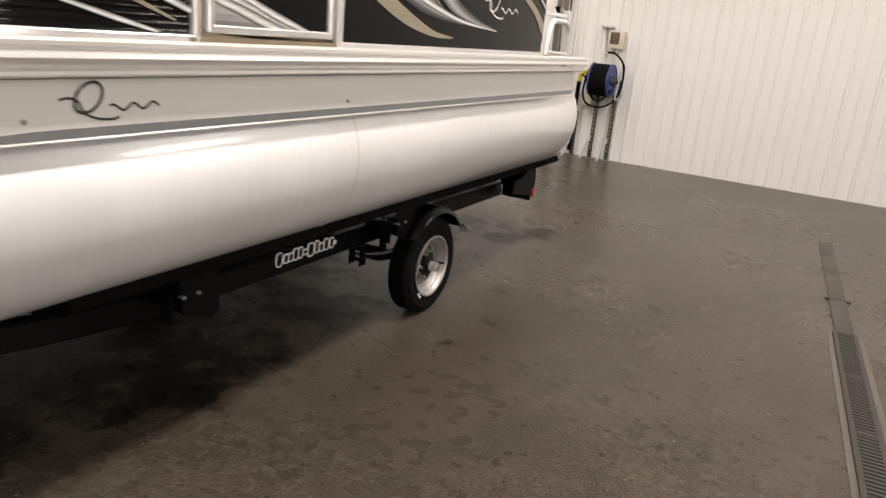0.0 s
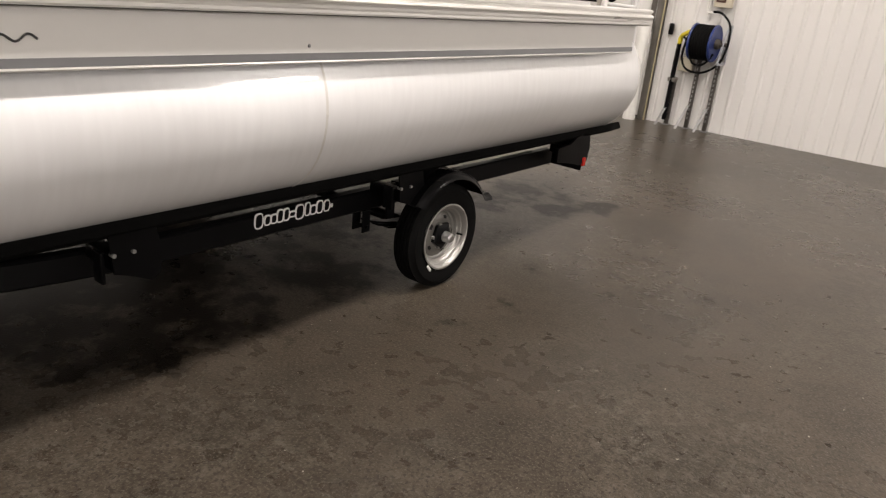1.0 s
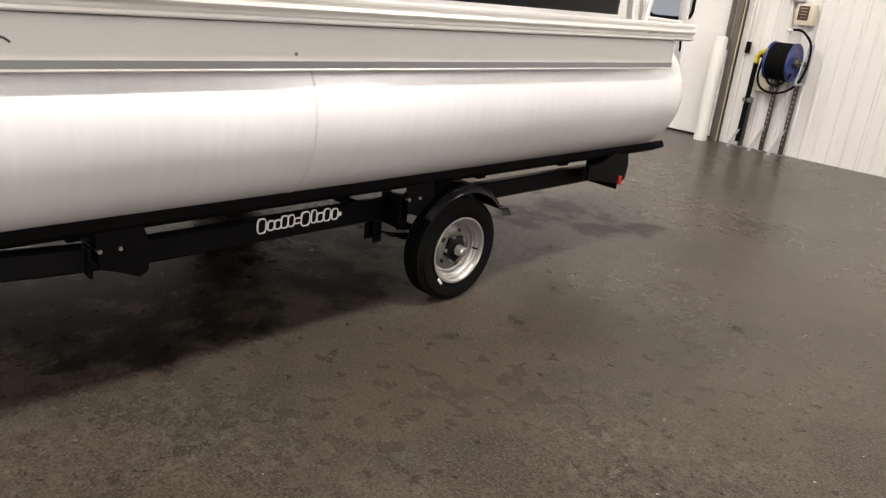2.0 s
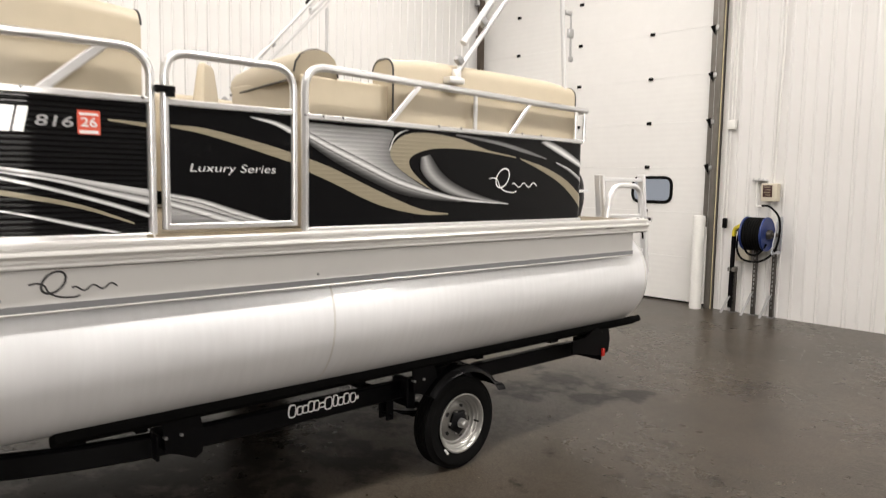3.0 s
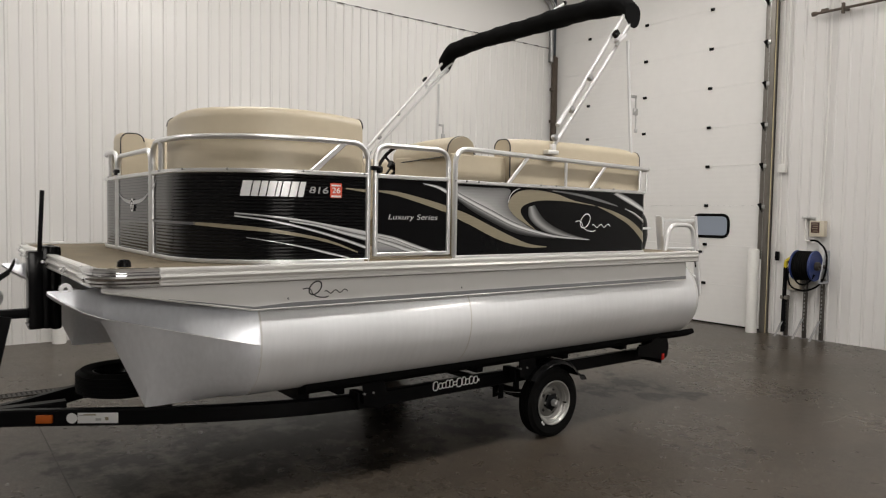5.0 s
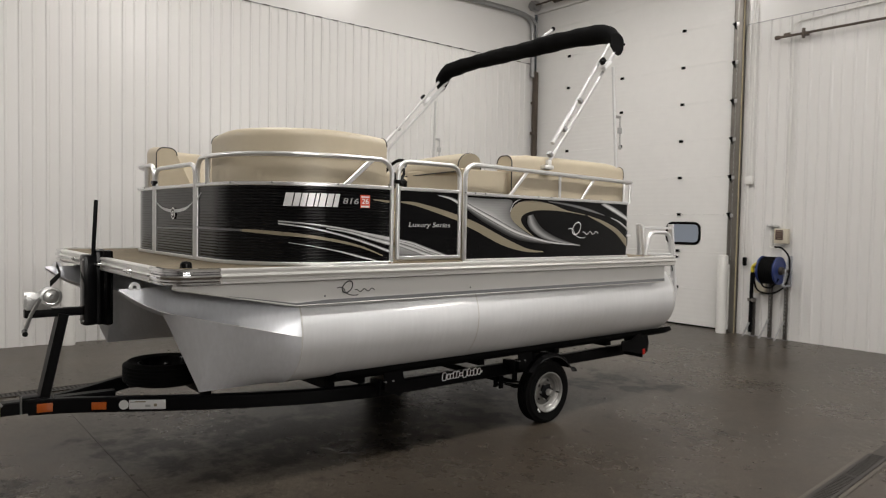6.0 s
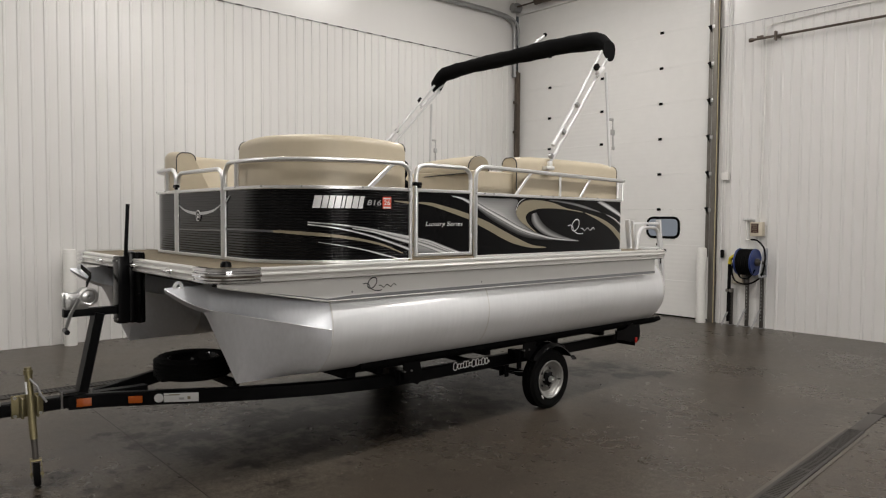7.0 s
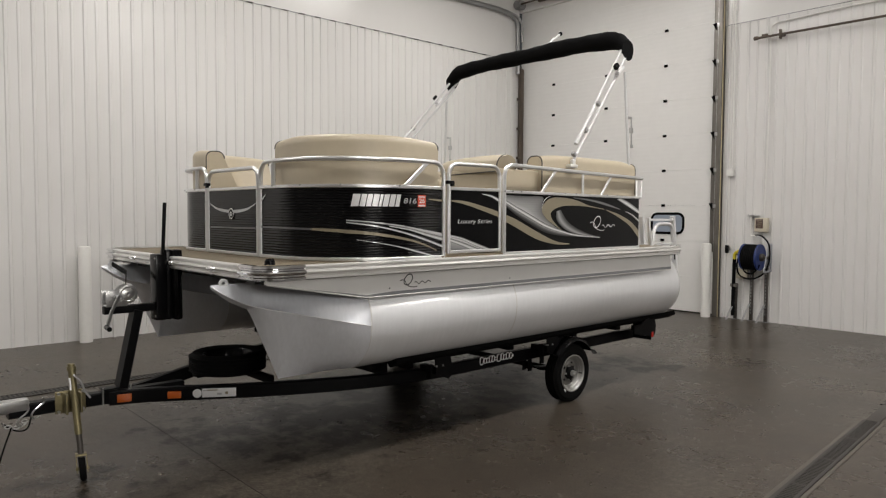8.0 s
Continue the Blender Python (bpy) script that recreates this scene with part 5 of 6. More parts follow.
lathe(bm, [(0.012, -0.042), (0.058, -0.042), (0.058, -0.036), (0.025, -0.034), (0.025, 0.034), (0.058, 0.036), (0.060, 0.042), (0.046, 0.044), (0.040, 0.040), (0.030, 0.044), (0.012, 0.046)], Matrix.Translation((CX + 0.012, 0.055, 1.055)) @ pose(0, 0, 0, 0, 90, 0), 28)
part("drum", bm, M["zinc"], winch)
bm = bmesh.new()
sweep(bm, [(CX + 0.085, -0.01, 1.05), (CX + 0.10, -0.06, 0.96), (CX + 0.11, -0.095, 0.86)], rect(0.012, 0.022))
part("crank", bm, M["zinc"], winch)
bm = bmesh.new()
cyl(bm, (CX + 0.105, -0.095, 0.865), (CX + 0.20, -0.105, 0.862), 0.015)
part("crank_grip", bm, M["plastic_black"], winch)
bm = bmesh.new()
sweep(bm, [(CX, 0.06, 1.13), (CX - 0.35, 0.18, 1.16), (2 * CX + 1.525, 0.27, 1.185)], rect(0.006, 0.035, 0.001))
part("winch_strap", bm, M["fabric_black"], winch)
# spare wheel lying on the tongue
m = Matrix.Translation((CX + 0.06, 0.785, 0.535))
bm = bmesh.new()
spare = part("spare_wheel", tyre_mesh(bm, m, 0.262, 0.165, 0.145), M["rubber"], trailer, "spare tyre lying flat on the trailer frame")
bm = bmesh.new()
lathe(bm, [(0.165, -0.05), (0.158, 0.0), (0.165, 0.052), (0.172, 0.058), (0.165, 0.062), (0.155, 0.05), (0.148, 0.0), (0.12, -0.02), (0.06, -0.015), (0.03, -0.015), (0.001, -0.015)], m, 40)
part("spare_rim", bm, M["plastic_black"], spare)
bm = bmesh.new()
box(bm, (CX, 0.78, 0.45), (0.10, 0.42, 0.02), bevel=0.003)
box(bm, (CX, 0.95, 0.43), (0.75, 0.05, 0.05), bevel=0.004)
part("spare_carrier", bm, M["frame_black"], spare)
# markers and the label on the curved rail


def on_rail(y):
    for p, q in zip(rail_line, rail_line[1:]):
        if (p.y - y) * (q.y - y) <= 0 and p.y != q.y:
            t = (y - p.y) / (q.y - p.y)
            d = (q - p).normalized()
            return p.lerp(q, t), Vector((-d.y, d.x, 0)).normalized() * (1 if -d.y > 0 else -1), d
    return rail_line[-1], Vector((1, 0, 0)), Vector((0, -1, 0))


def rail_plate(name, y, w, h, thick, mat, label, dz=0.0, off=0.0295):
    p, n, d = on_rail(y)
    c = p + n * (off + thick / 2) + Vector((0, 0, dz))
    bm = bmesh.new()
    box(bm, c, (thick, w, h), (0, 0, math.degrees(math.atan2(n.y, n.x))), bevel=min(thick, h) * 0.25)
    return part(name, bm, mat, trailer, label)


rail_plate("side_marker", 0.085, 0.085, 0.052, 0.014, M["amber"], "amber side marker reflector")
rail_plate("side_marker", 0.365, 0.085, 0.045, 0.02, M["amber"], "amber side marker light")
label = rail_plate("trailer_label", 0.600, 0.215, 0.058, 0.0015, M["white_decal"], "white rating label with a rounded end and small unreadable print")
p, n, d = on_rail(0.483)
bm = bmesh.new()
cyl(bm, p + n * 0.0292, p + n * 0.0308, 0.029, seg=24)
part("label_end", bm, M["white_decal"], label)

# ---- jack and coupler ----
JX, JY = CX + 0.16, -0.235


def leaning(bm):
    """Leans the jack outwards about its bracket."""
    for v in bm.verts:
        v.co.x += 0.33 * (0.425 - v.co.z)
    return bm


bm = bmesh.new()
cyl(bm, (JX, JY, 0.26), (JX, JY, 0.63), 0.021)
jack = part("tongue_jack", leaning(bm), M["zinc_gold"], trailer, "swivel tongue jack in yellow zinc plate with a small wheel")
bm = bmesh.new()
cyl(bm, (JX, JY, 0.13), (JX, JY, 0.28), 0.017)
part("inner_tube", leaning(bm), M["strut"], jack)
bm = bmesh.new()
cyl(bm, (JX, JY, 0.62), (JX, JY, 0.645), 0.026)
cyl(bm, (JX, JY, 0.645), (JX, JY, 0.66), 0.02)
part("top_cap", leaning(bm), M["zinc_gold"], jack)
bm = bmesh.new()
sweep(bm, [(JX + 0.03, JY, 0.60), (JX + 0.045, JY + 0.03, 0.56), (JX + 0.045, JY + 0.05, 0.50), (JX + 0.04, JY + 0.075, 0.46)], ring(0.007, 8))
part("lock_handle", leaning(bm), M["grey_metal"], jack)
bm = bmesh.new()
box(bm, (JX + 0.004, JY - 0.018, 0.545), (0.024, 0.008, 0.07), bevel=0.002)
part("jack_label", leaning(bm), M["white_decal"], jack)
bm = bmesh.new()
box(bm, (JX - 0.105, JY, 0.425), (0.014, 0.17, 0.135), bevel=0.003)
box(bm, (JX - 0.06, JY - 0.04, 0.425), (0.09, 0.012, 0.12), bevel=0.003)
box(bm, (JX - 0.06, JY + 0.04, 0.425), (0.09, 0.012, 0.12), bevel=0.003)
plate = part("jack_bracket", bm, M["zinc_gold"], jack)
for dy in (-0.085, 0.085):
    for dz in (-0.055, 0.055):
        bm = bmesh.new()
        cyl(bm, (JX - 0.115, JY + dy * 0.8, 0.425 + dz), (JX - 0.085, JY + dy * 0.8, 0.425 + dz), 0.010, seg=6)
        part("bolt", bm, M["zinc"], plate)
bm = bmesh.new()
lathe(bm, [(0.012, -0.016), (0.058, -0.018), (0.066, -0.008), (0.066, 0.008), (0.058, 0.018), (0.012, 0.016)], Matrix.Translation((JX, JY, 0.067)) @ pose(0, 0, 0, 0, 90, 78), 28)
part("jack_wheel", leaning(bm), M["rubber"], jack)
bm = bmesh.new()
for dy in (-0.027, 0.027):
    box(bm, (JX + 0.2 * dy, JY + dy, 0.095), (0.04, 0.005, 0.10), (0, 0, -12), bevel=0.002)
box(bm, (JX, JY, 0.145), (0.05, 0.06, 0.01), (0, 0, -12), bevel=0.002)
cyl(bm, (JX - 0.007, JY - 0.035, 0.067), (JX + 0.007, JY + 0.035, 0.067), 0.009, seg=8)
part("wheel_fork", leaning(bm), M["zinc_gold"], jack)
bm = bmesh.new()
box(bm, (CX, -0.66, 0.435), (0.085, 0.30, 0.075), bevel=0.018)
box(bm, (CX, -0.86, 0.415), (0.075, 0.14, 0.06), bevel=0.025)
coupler = part("coupler", bm, M["zinc"], trailer, "silver ball coupler with a latch")
coupler.location.y = SET
bm = bmesh.new()
box(bm, (CX, -0.74, 0.485), (0.03, 0.12, 0.02), (8, 0, 0), bevel=0.006)
part("coupler_latch", bm, M["zinc"], coupler)
# safety hooks bent from bright wire, and the short chain between them
for dx, line in ((0.062, [(-0.445, 0.475), (-0.435, 0.445), (-0.465, 0.425), (-0.495, 0.405), (-0.512, 0.375), (-0.488, 0.350), (-0.462, 0.368)]), (0.070, [(-0.530, 0.455), (-0.520, 0.415), (-0.548, 0.388), (-0.576, 0.370), (-0.588, 0.338), (-0.562, 0.322), (-0.540, 0.340)])):
    bm = bmesh.new()
    sweep(bm, rounded([(CX + dx, y, z) for y, z in line], 0.02, 4), ring(0.0055, 8), up=(1, 0, 0))
    part("safety_hook", bm, M["zinc"], coupler)
for k in range(6):
    bm = bmesh.new()
    q = Matrix.Translation((CX + 0.066, -0.545 - 0.022 * k, 0.35 - 0.03 * math.sin(math.pi * k / 5))) @ pose(0, 0, 0, 90 * (k % 2), 70, 0)
    sweep(bm, [q @ Vector((0.009 * math.cos(t), 0.016 * math.sin(t), 0)) for t in [2 * math.pi * j / 12 for j in range(13)]], ring(0.0038, 6), up=q.to_3x3() @ Vector((0, 0, 1)))
    part("chain_link", bm, M["zinc"], coupler)
bm = bmesh.new()
sweep(bm, rounded([(CX + 0.05, -0.50, 0.39), (CX + 0.06, -0.53, 0.29), (CX + 0.06, -0.60, 0.30), (CX + 0.06, -0.66, 0.36)], 0.05), ring(0.005, 6))
sweep(bm, rounded([(CX + 0.06, -0.61, 0.33), (CX + 0.07, -0.66, 0.20), (CX + 0.08, -0.70, 0.06), (CX + 0.08, -0.71, 0.03)], 0.1), ring(0.005, 6))
part("wiring_cable", bm, M["plastic_black"], coupler)
bm = bmesh.new()
box(bm, (CX + 0.08, -0.712, 0.02), (0.025, 0.035, 0.04), bevel=0.005)
part("plug", bm, M["plastic_black"], coupler)

# ---- printed graphics ----
M["grey_print"] = print_fade("grey_print", [(0, 0.16), (1, 0.30)])


def stern_place(u):
    x = FX - 0.008
    if u <= FYR - 0.06:
        return (x + 0.0045, u), (1, 0)
    a = min((u - FYR + 0.06) / 0.06, math.pi / 2)
    return (x - 0.056 + 0.0605 * math.cos(a), FYR - 0.06 + 0.0605 * math.sin(a)), (math.cos(a), math.sin(a))


D = lambda name, up, low, mat, lift=0.0015: decal(name, stern_place, up, low, M[mat], stern_panel, lift)
D("silver_swoosh", [(2.354, 1.718), (2.566, 1.714), (2.768, 1.711), (2.754, 1.64), (2.785, 1.567), (2.894, 1.5), (2.988, 1.457)], [(2.354, 1.673), (2.438, 1.637), (2.533, 1.598), (2.631, 1.562), (2.715, 1.531), (2.839, 1.487), (2.988, 1.449)], "fade_low")
D("dark_shade", [(2.354, 1.655), (2.469, 1.605), (2.63, 1.541), (2.803, 1.478), (2.988, 1.437), (3.186, 1.408)], [(2.353, 1.633), (2.469, 1.569), (2.63, 1.501), (2.803, 1.44), (2.988, 1.411), (3.186, 1.399)], "fade_shade", 0.0018)
D("white_streak", [(2.354, 1.681), (2.469, 1.636), (2.631, 1.576), (2.803, 1.509), (2.988, 1.46), (3.186, 1.423), (3.513, 1.392)], [(2.354, 1.655), (2.469, 1.605), (2.63, 1.541), (2.803, 1.478), (2.988, 1.437), (3.186, 1.405), (3.513, 1.386)], "streak", 0.003)
D("tan_swoosh", [(2.353, 1.577), (2.469, 1.54), (2.63, 1.477), (2.803, 1.412), (2.95, 1.367), (3.105, 1.348)], [(2.352, 1.524), (2.468, 1.481), (2.63, 1.415), (2.767, 1.374), (2.95, 1.344), (3.105, 1.342)], "tan_decal")
D("tan_hook", [(3.567, 1.628), (3.355, 1.654), (3.186, 1.695), (2.988, 1.714), (2.858, 1.703), (2.786, 1.665), (2.757, 1.613), (2.796, 1.558), (2.894, 1.503), (3.011, 1.451)], [(3.567, 1.622), (3.355, 1.642), (3.186, 1.65), (3.027, 1.646), (2.931, 1.627), (2.879, 1.604), (2.865, 1.573), (2.89, 1.534), (2.95, 1.489), (3.019, 1.448)], "tan_decal", 0.0024)
D("white_streak", [(2.869, 1.721), (2.822, 1.705), (2.782, 1.676), (2.758, 1.626)], [(2.84, 1.719), (2.797, 1.701), (2.768, 1.67), (2.751, 1.626)], "streak", 0.0035)
D("silver_crescent", [(2.988, 1.617), (3.066, 1.535), (3.178, 1.476), (3.356, 1.423), (3.522, 1.392)], [(2.931, 1.602), (2.935, 1.54), (3.011, 1.477), (3.154, 1.429), (3.522, 1.386)], "fade_mid", 0.0024)
D("silver_line", [(3.145, 1.72), (3.399, 1.704), (3.604, 1.676), (3.81, 1.629)], [(3.145, 1.711), (3.399, 1.686), (3.605, 1.654), (3.81, 1.623)], "tan_grey")
D("white_streak", [(3.825, 1.725), (3.928, 1.695), (4.035, 1.654), (4.146, 1.601)], [(3.755, 1.71), (3.876, 1.667), (4.009, 1.62), (4.147, 1.57)], "streak")
D("silver_line", [(3.892, 1.611), (4.009, 1.579), (4.147, 1.511)], [(3.892, 1.604), (4.009, 1.559), (4.148, 1.483)], "fade_high")
D("tan_line", [(3.605, 1.622), (3.801, 1.58), (3.983, 1.515), (4.149, 1.411)], [(3.605, 1.616), (3.801, 1.551), (3.973, 1.474), (4.138, 1.345)], "tan_decal")


def gate_place(u):
    return (FX - 0.001, u), (1, 0)


G = lambda name, up, low, mat, lift=0.0015: decal(name, gate_place, up, low, M[mat], gate_panel, lift)
G("tan_band", [(1.806, 1.673), (1.914, 1.67), (2.041, 1.649), (2.175, 1.621), (2.288, 1.594)], [(1.806, 1.664), (1.914, 1.649), (2.041, 1.62), (2.175, 1.585), (2.288, 1.554)], "tan_decal")
G("white_streak", [(2.095, 1.724), (2.204, 1.714), (2.289, 1.688)], [(2.116, 1.715), (2.204, 1.695), (2.289, 1.658)], "streak")
G("silver_area", [(1.802, 1.427), (1.91, 1.404), (2.037, 1.36), (2.158, 1.33)], [(1.801, 1.323), (1.909, 1.326), (2.037, 1.325), (2.158, 1.325)], "fade_wide")
G("white_streak", [(1.803, 1.44), (1.911, 1.42), (2.037, 1.382), (2.214, 1.327)], [(1.802, 1.424), (1.91, 1.402), (2.037, 1.358), (2.158, 1.327)], "streak", 0.003)
G("white_streak", [(1.802, 1.416), (1.91, 1.388), (2.011, 1.357), (2.103, 1.329)], [(1.802, 1.391), (1.91, 1.36), (1.985, 1.336), (2.058, 1.326)], "streak", 0.003)
B = lambda name, up, low, mat, lift=0.0055: decal(name, place_front, up, low, M[mat], bow_panel, lift)
B("silver_crescent", [(1.50, 1.652), (1.455, 1.675), (1.40, 1.708)], [(1.50, 1.640), (1.44, 1.668), (1.40, 1.707)], "silver_decal")
B("silver_band", [(0.716, 1.541), (0.552, 1.529), (0.371, 1.508), (0.172, 1.476), (0.002, 1.45)], [(0.716, 1.529), (0.552, 1.518), (0.372, 1.49), (0.173, 1.442), (0.003, 1.393)], "fade_high")
B("white_streak", [(0.446, 1.504), (0.294, 1.485), (0.151, 1.454), (0.002, 1.426)], [(0.446, 1.498), (0.295, 1.471), (0.152, 1.433), (0.003, 1.395)], "streak", 0.0068)
B("white_streak", [(0.716, 1.529), (0.552, 1.51), (0.372, 1.474), (0.173, 1.423), (0.003, 1.371)], [(0.716, 1.519), (0.552, 1.499), (0.372, 1.46), (0.174, 1.406), (0.004, 1.351)], "streak", 0.0065)
B("grey_line", [(1.52, 1.494), (1.2, 1.492), (0.94, 1.488)], [(1.52, 1.481), (1.2, 1.479), (0.94, 1.474)], "dark_decal")
B("tan_line", [(0.95, 1.488), (0.85, 1.486), (0.718, 1.479), (0.553, 1.464), (0.373, 1.435), (0.215, 1.399), (0.062, 1.342)], [(0.95, 1.474), (0.85, 1.468), (0.718, 1.457), (0.554, 1.445), (0.373, 1.419), (0.216, 1.386), (0.062, 1.335)], "tan_decal")
B("silver_line", [(0.655, 1.419), (0.52, 1.4), (0.374, 1.375), (0.237, 1.345), (0.1, 1.311)], [(0.655, 1.415), (0.52, 1.394), (0.374, 1.365), (0.237, 1.33), (0.129, 1.308)], "streak")
B("tan_line", [(0.137, 1.678), (0.072, 1.676), (-0.002, 1.673)], [(0.137, 1.672), (0.072, 1.665), (-0.002, 1.657)], "tan_decal")
# registration drawn as plain slanted blocks
u = 0.690
for w in (0.047, 0.034, 0.031, 0.036, 0.018, 0.036, 0.036, 0.029):
    B("plain_block", [(u - 0.016, 1.700), (u - w - 0.016, 1.700)], [(u, 1.624), (u - w, 1.624)], "white_decal")
    u -= w + 0.0065 if w != 0.034 or u < 0.5 else w + 0.006


def lettering(name, words, at, height, width, mat, parent, extrude=0.0006, shear=0.0, along=(0, 1, 0), out=(1, 0, 0), bold=0.012):
    """Raised letters in Blender's own font, as a mesh."""
    cu = bpy.data.curves.new(name, "FONT")
    cu.body, cu.size, cu.extrude, cu.shear, cu.align_x = words, 1.0, 0.0, shear, "LEFT"
    cu.offset = bold
    tmp = bpy.data.objects.new(name, cu)
    scene.collection.objects.link(tmp)
    dg = bpy.context.evaluated_depsgraph_get()
    me = bpy.data.meshes.new_from_object(tmp.evaluated_get(dg))
    bpy.data.objects.remove(tmp)
    xs, ys = [v.co.x for v in me.vertices], [v.co.y for v in me.vertices]
    a, o = Vector(along), Vector(out)
    for v in me.vertices:
        fx, fy = (v.co.x - min(xs)) / (max(xs) - min(xs)), (v.co.y - min(ys)) / (max(ys) - min(ys))
        v.co = Vector(at) + a * fx * width + Vector((0, 0, fy * height)) + o * extrude
    me.materials.clear()
    me.materials.append(M[mat])
    ob = new(name, me)
    ob.parent = parent
    return ob


lettering("lettering", "Luxury Series", (FX + 0.001, 1.871, 1.506), 0.038, 0.336, "white_decal", gate_panel, shear=0.2, bold=-0.006)
lettering("lettering", "816", (FX - 0.002, 1.394, 1.644), 0.034, 0.108, "silver_decal", bow_panel, 0.0045, shear=0.15, bold=0.014)
bm = bmesh.new()
box(bm, (FX + 0.0015, 1.547, 1.662), (0.001, 0.068, 0.076))
M["sticker_red"] = material("sticker_red", (0.62, 0.085, 0.045), 0.45, vary=0.04)
sticker = part("validation_sticker", bm, M["sticker_red"], bow_panel, "small red and white sticker", smooth=False)
lettering("sticker_digits", "26", (FX + 0.002, 1.523, 1.648), 0.030, 0.048, "white_decal", sticker, 0.0015)
for z, h in ((1.632, 0.010), (1.688, 0.008)):
    bm = bmesh.new()
    box(bm, (FX + 0.0025, 1.547, z), (0.001, 0.056, h))
    part("sticker_bar", bm, M["white_decal"], sticker, smooth=False)


def flourish(name, place, u0, u1, z0, z1, mat, parent, thick=0.006, lift=0.002, out=(1, 0, 0)):
    """A brand mark drawn as plain strokes: a slanted oval with a swash, and a low running wave."""
    w, h = u1 - u0, z1 - z0
    bm = bmesh.new()
    oval = [(0.27 + 0.125 * math.cos(a) + 0.05 * math.sin(a), 0.60 + 0.40 * math.sin(a)) for a in [2 * math.pi * k / 30 + 1.9 for k in range(31)]]
    tail = [tuple(q) for q in spline([(0.0, 0.56), (0.09, 0.60), (0.17, 0.50), (0.22, 0.22), (0.34, 0.04), (0.50, 0.0), (0.56, 0.06)], 24)]
    wave = [(0.47 + 0.53 * k / 50, 0.30 + 0.09 * math.sin(2 * math.pi * 2.5 * k / 50 + 0.6) + 0.04 * k / 50) for k in range(51)]
    for line, t in ((oval, 1.0), (tail, 0.8), (wave, 0.75)):
        pts = []
        for fu, fz in line:
            p, n = place(u0 + w * fu)
            pts.append((p[0] + n[0] * lift, p[1] + n[1] * lift, z0 + h * fz))
        sweep(bm, pts, [(-thick * t / 2, 0), (0, 0.0004), (thick * t / 2, 0), (0, -0.0004)], up=out)
    return part(name, bm, M[mat], parent)


flourish("brand_mark", stern_place, 3.377, 3.736, 1.447, 1.566, "white_decal", stern_panel, 0.0072)
M["ink"] = material("dark_ink", (0.03, 0.03, 0.032), 0.45)
flourish("brand_mark", lambda u: ((BX - 0.0215, u), (1, 0)), 1.358, 1.618, 1.110, 1.195, "ink", boat, 0.0075)


def bow_gate_place(u):
    return (u, FYF + 0.0012), (0, -1)


decal("silver_crescent", bow_gate_place, [(-2.83, 1.655), (-2.68, 1.615), (-2.46, 1.600), (-2.24, 1.612), (-2.09, 1.650)], [(-2.83, 1.650), (-2.68, 1.598), (-2.46, 1.578), (-2.24, 1.595), (-2.09, 1.645)], M["silver_decal"], front_gate_panel, 0.0025)
decal("tan_line", bow_gate_place, [(-2.83, 1.478), (-2.09, 1.482)], [(-2.83, 1.466), (-2.09, 1.470)], M["dark_decal"], front_gate_panel, 0.0025)
bm = bmesh.new()
lathe(bm, [(0.030, 0.0), (0.038, 0.0), (0.040, 0.004), (0.034, 0.006), (0.030, 0.004)], Matrix.Translation((CX, FYF - 0.002, 1.573)) @ pose(0, 0, 0, 90, 0, 0), 28)
emblem = part("emblem", bm, M["chrome"], front_gate_panel, "round chrome emblem with a dark centre")
bm = bmesh.new()
lathe(bm, [(0.001, 0.003), (0.031, 0.002)], Matrix.Translation((CX, FYF - 0.002, 1.573)) @ pose(0, 0, 0, 90, 0, 0), 28)
part("emblem_centre", bm, M["plastic_black"], emblem)
bm = bmesh.new()
lathe(bm, [(0.009, 0.004), (0.016, 0.005), (0.010, 0.004)], Matrix.Translation((CX, FYF - 0.002, 1.573)) @ pose(0, 0, 0, 90, 0, 0), 20)
part("emblem_mark", bm, M["white_decal"], emblem)
# trailer brand mark: a white plate with a lobed outline, filled with plain dark lobes
LOBES = [(0.000, 0.030, 0.052, 0.000), (0.040, 0.022, 0.032, -0.004), (0.070, 0.022, 0.030, -0.004), (0.100, 0.024, 0.044, 0.002), (0.130, 0.022, 0.042, 0.002), (0.160, 0.026, 0.016, -0.002), (0.196, 0.034, 0.052, 0.000), (0.236, 0.020, 0.048, 0.004), (0.266, 0.024, 0.032, -0.004), (0.300, 0.026, 0.046, 0.002), (0.338, 0.024, 0.040, 0.000)]


def lobe(bm, row, grow, x):
    dy, w, h, dz = row
    line = [(x, 2.484 + dy + (w / 2 + grow) * math.copysign(abs(math.cos(a)) ** 0.6, math.cos(a)) + 0.12 * (h / 2 + grow) * math.sin(a), RZ + 0.020 + dz + (h / 2 + grow) * math.copysign(abs(math.sin(a)) ** 0.6, math.sin(a))) for a in [2 * math.pi * k / 20 for k in range(20)]]
    bm.faces.new([bm.verts.new(q) for q in line])


edge = []
for k in range(141):
    y = 2.462 + 0.394 * k / 140
    hi, lo = 0.004, -0.012
    for dy, w, h, dz in LOBES:
        u = abs(y - 2.484 - dy) / (w / 2 + 0.006)
        if u < 1:
            r = (h / 2 + 0.006) * (1 - u ** 3.3) ** 0.3
            hi, lo = max(hi, dz + r), min(lo, dz - r)
    edge.append((y, hi, lo))
bm = bmesh.new()
rows = [[bm.verts.new((RX + 0.0288 + dx, y, RZ + 0.020 + z)) for dx, z in ((0, lo), (0, hi), (-0.0012, hi), (-0.0012, lo))] for y, hi, lo in edge]
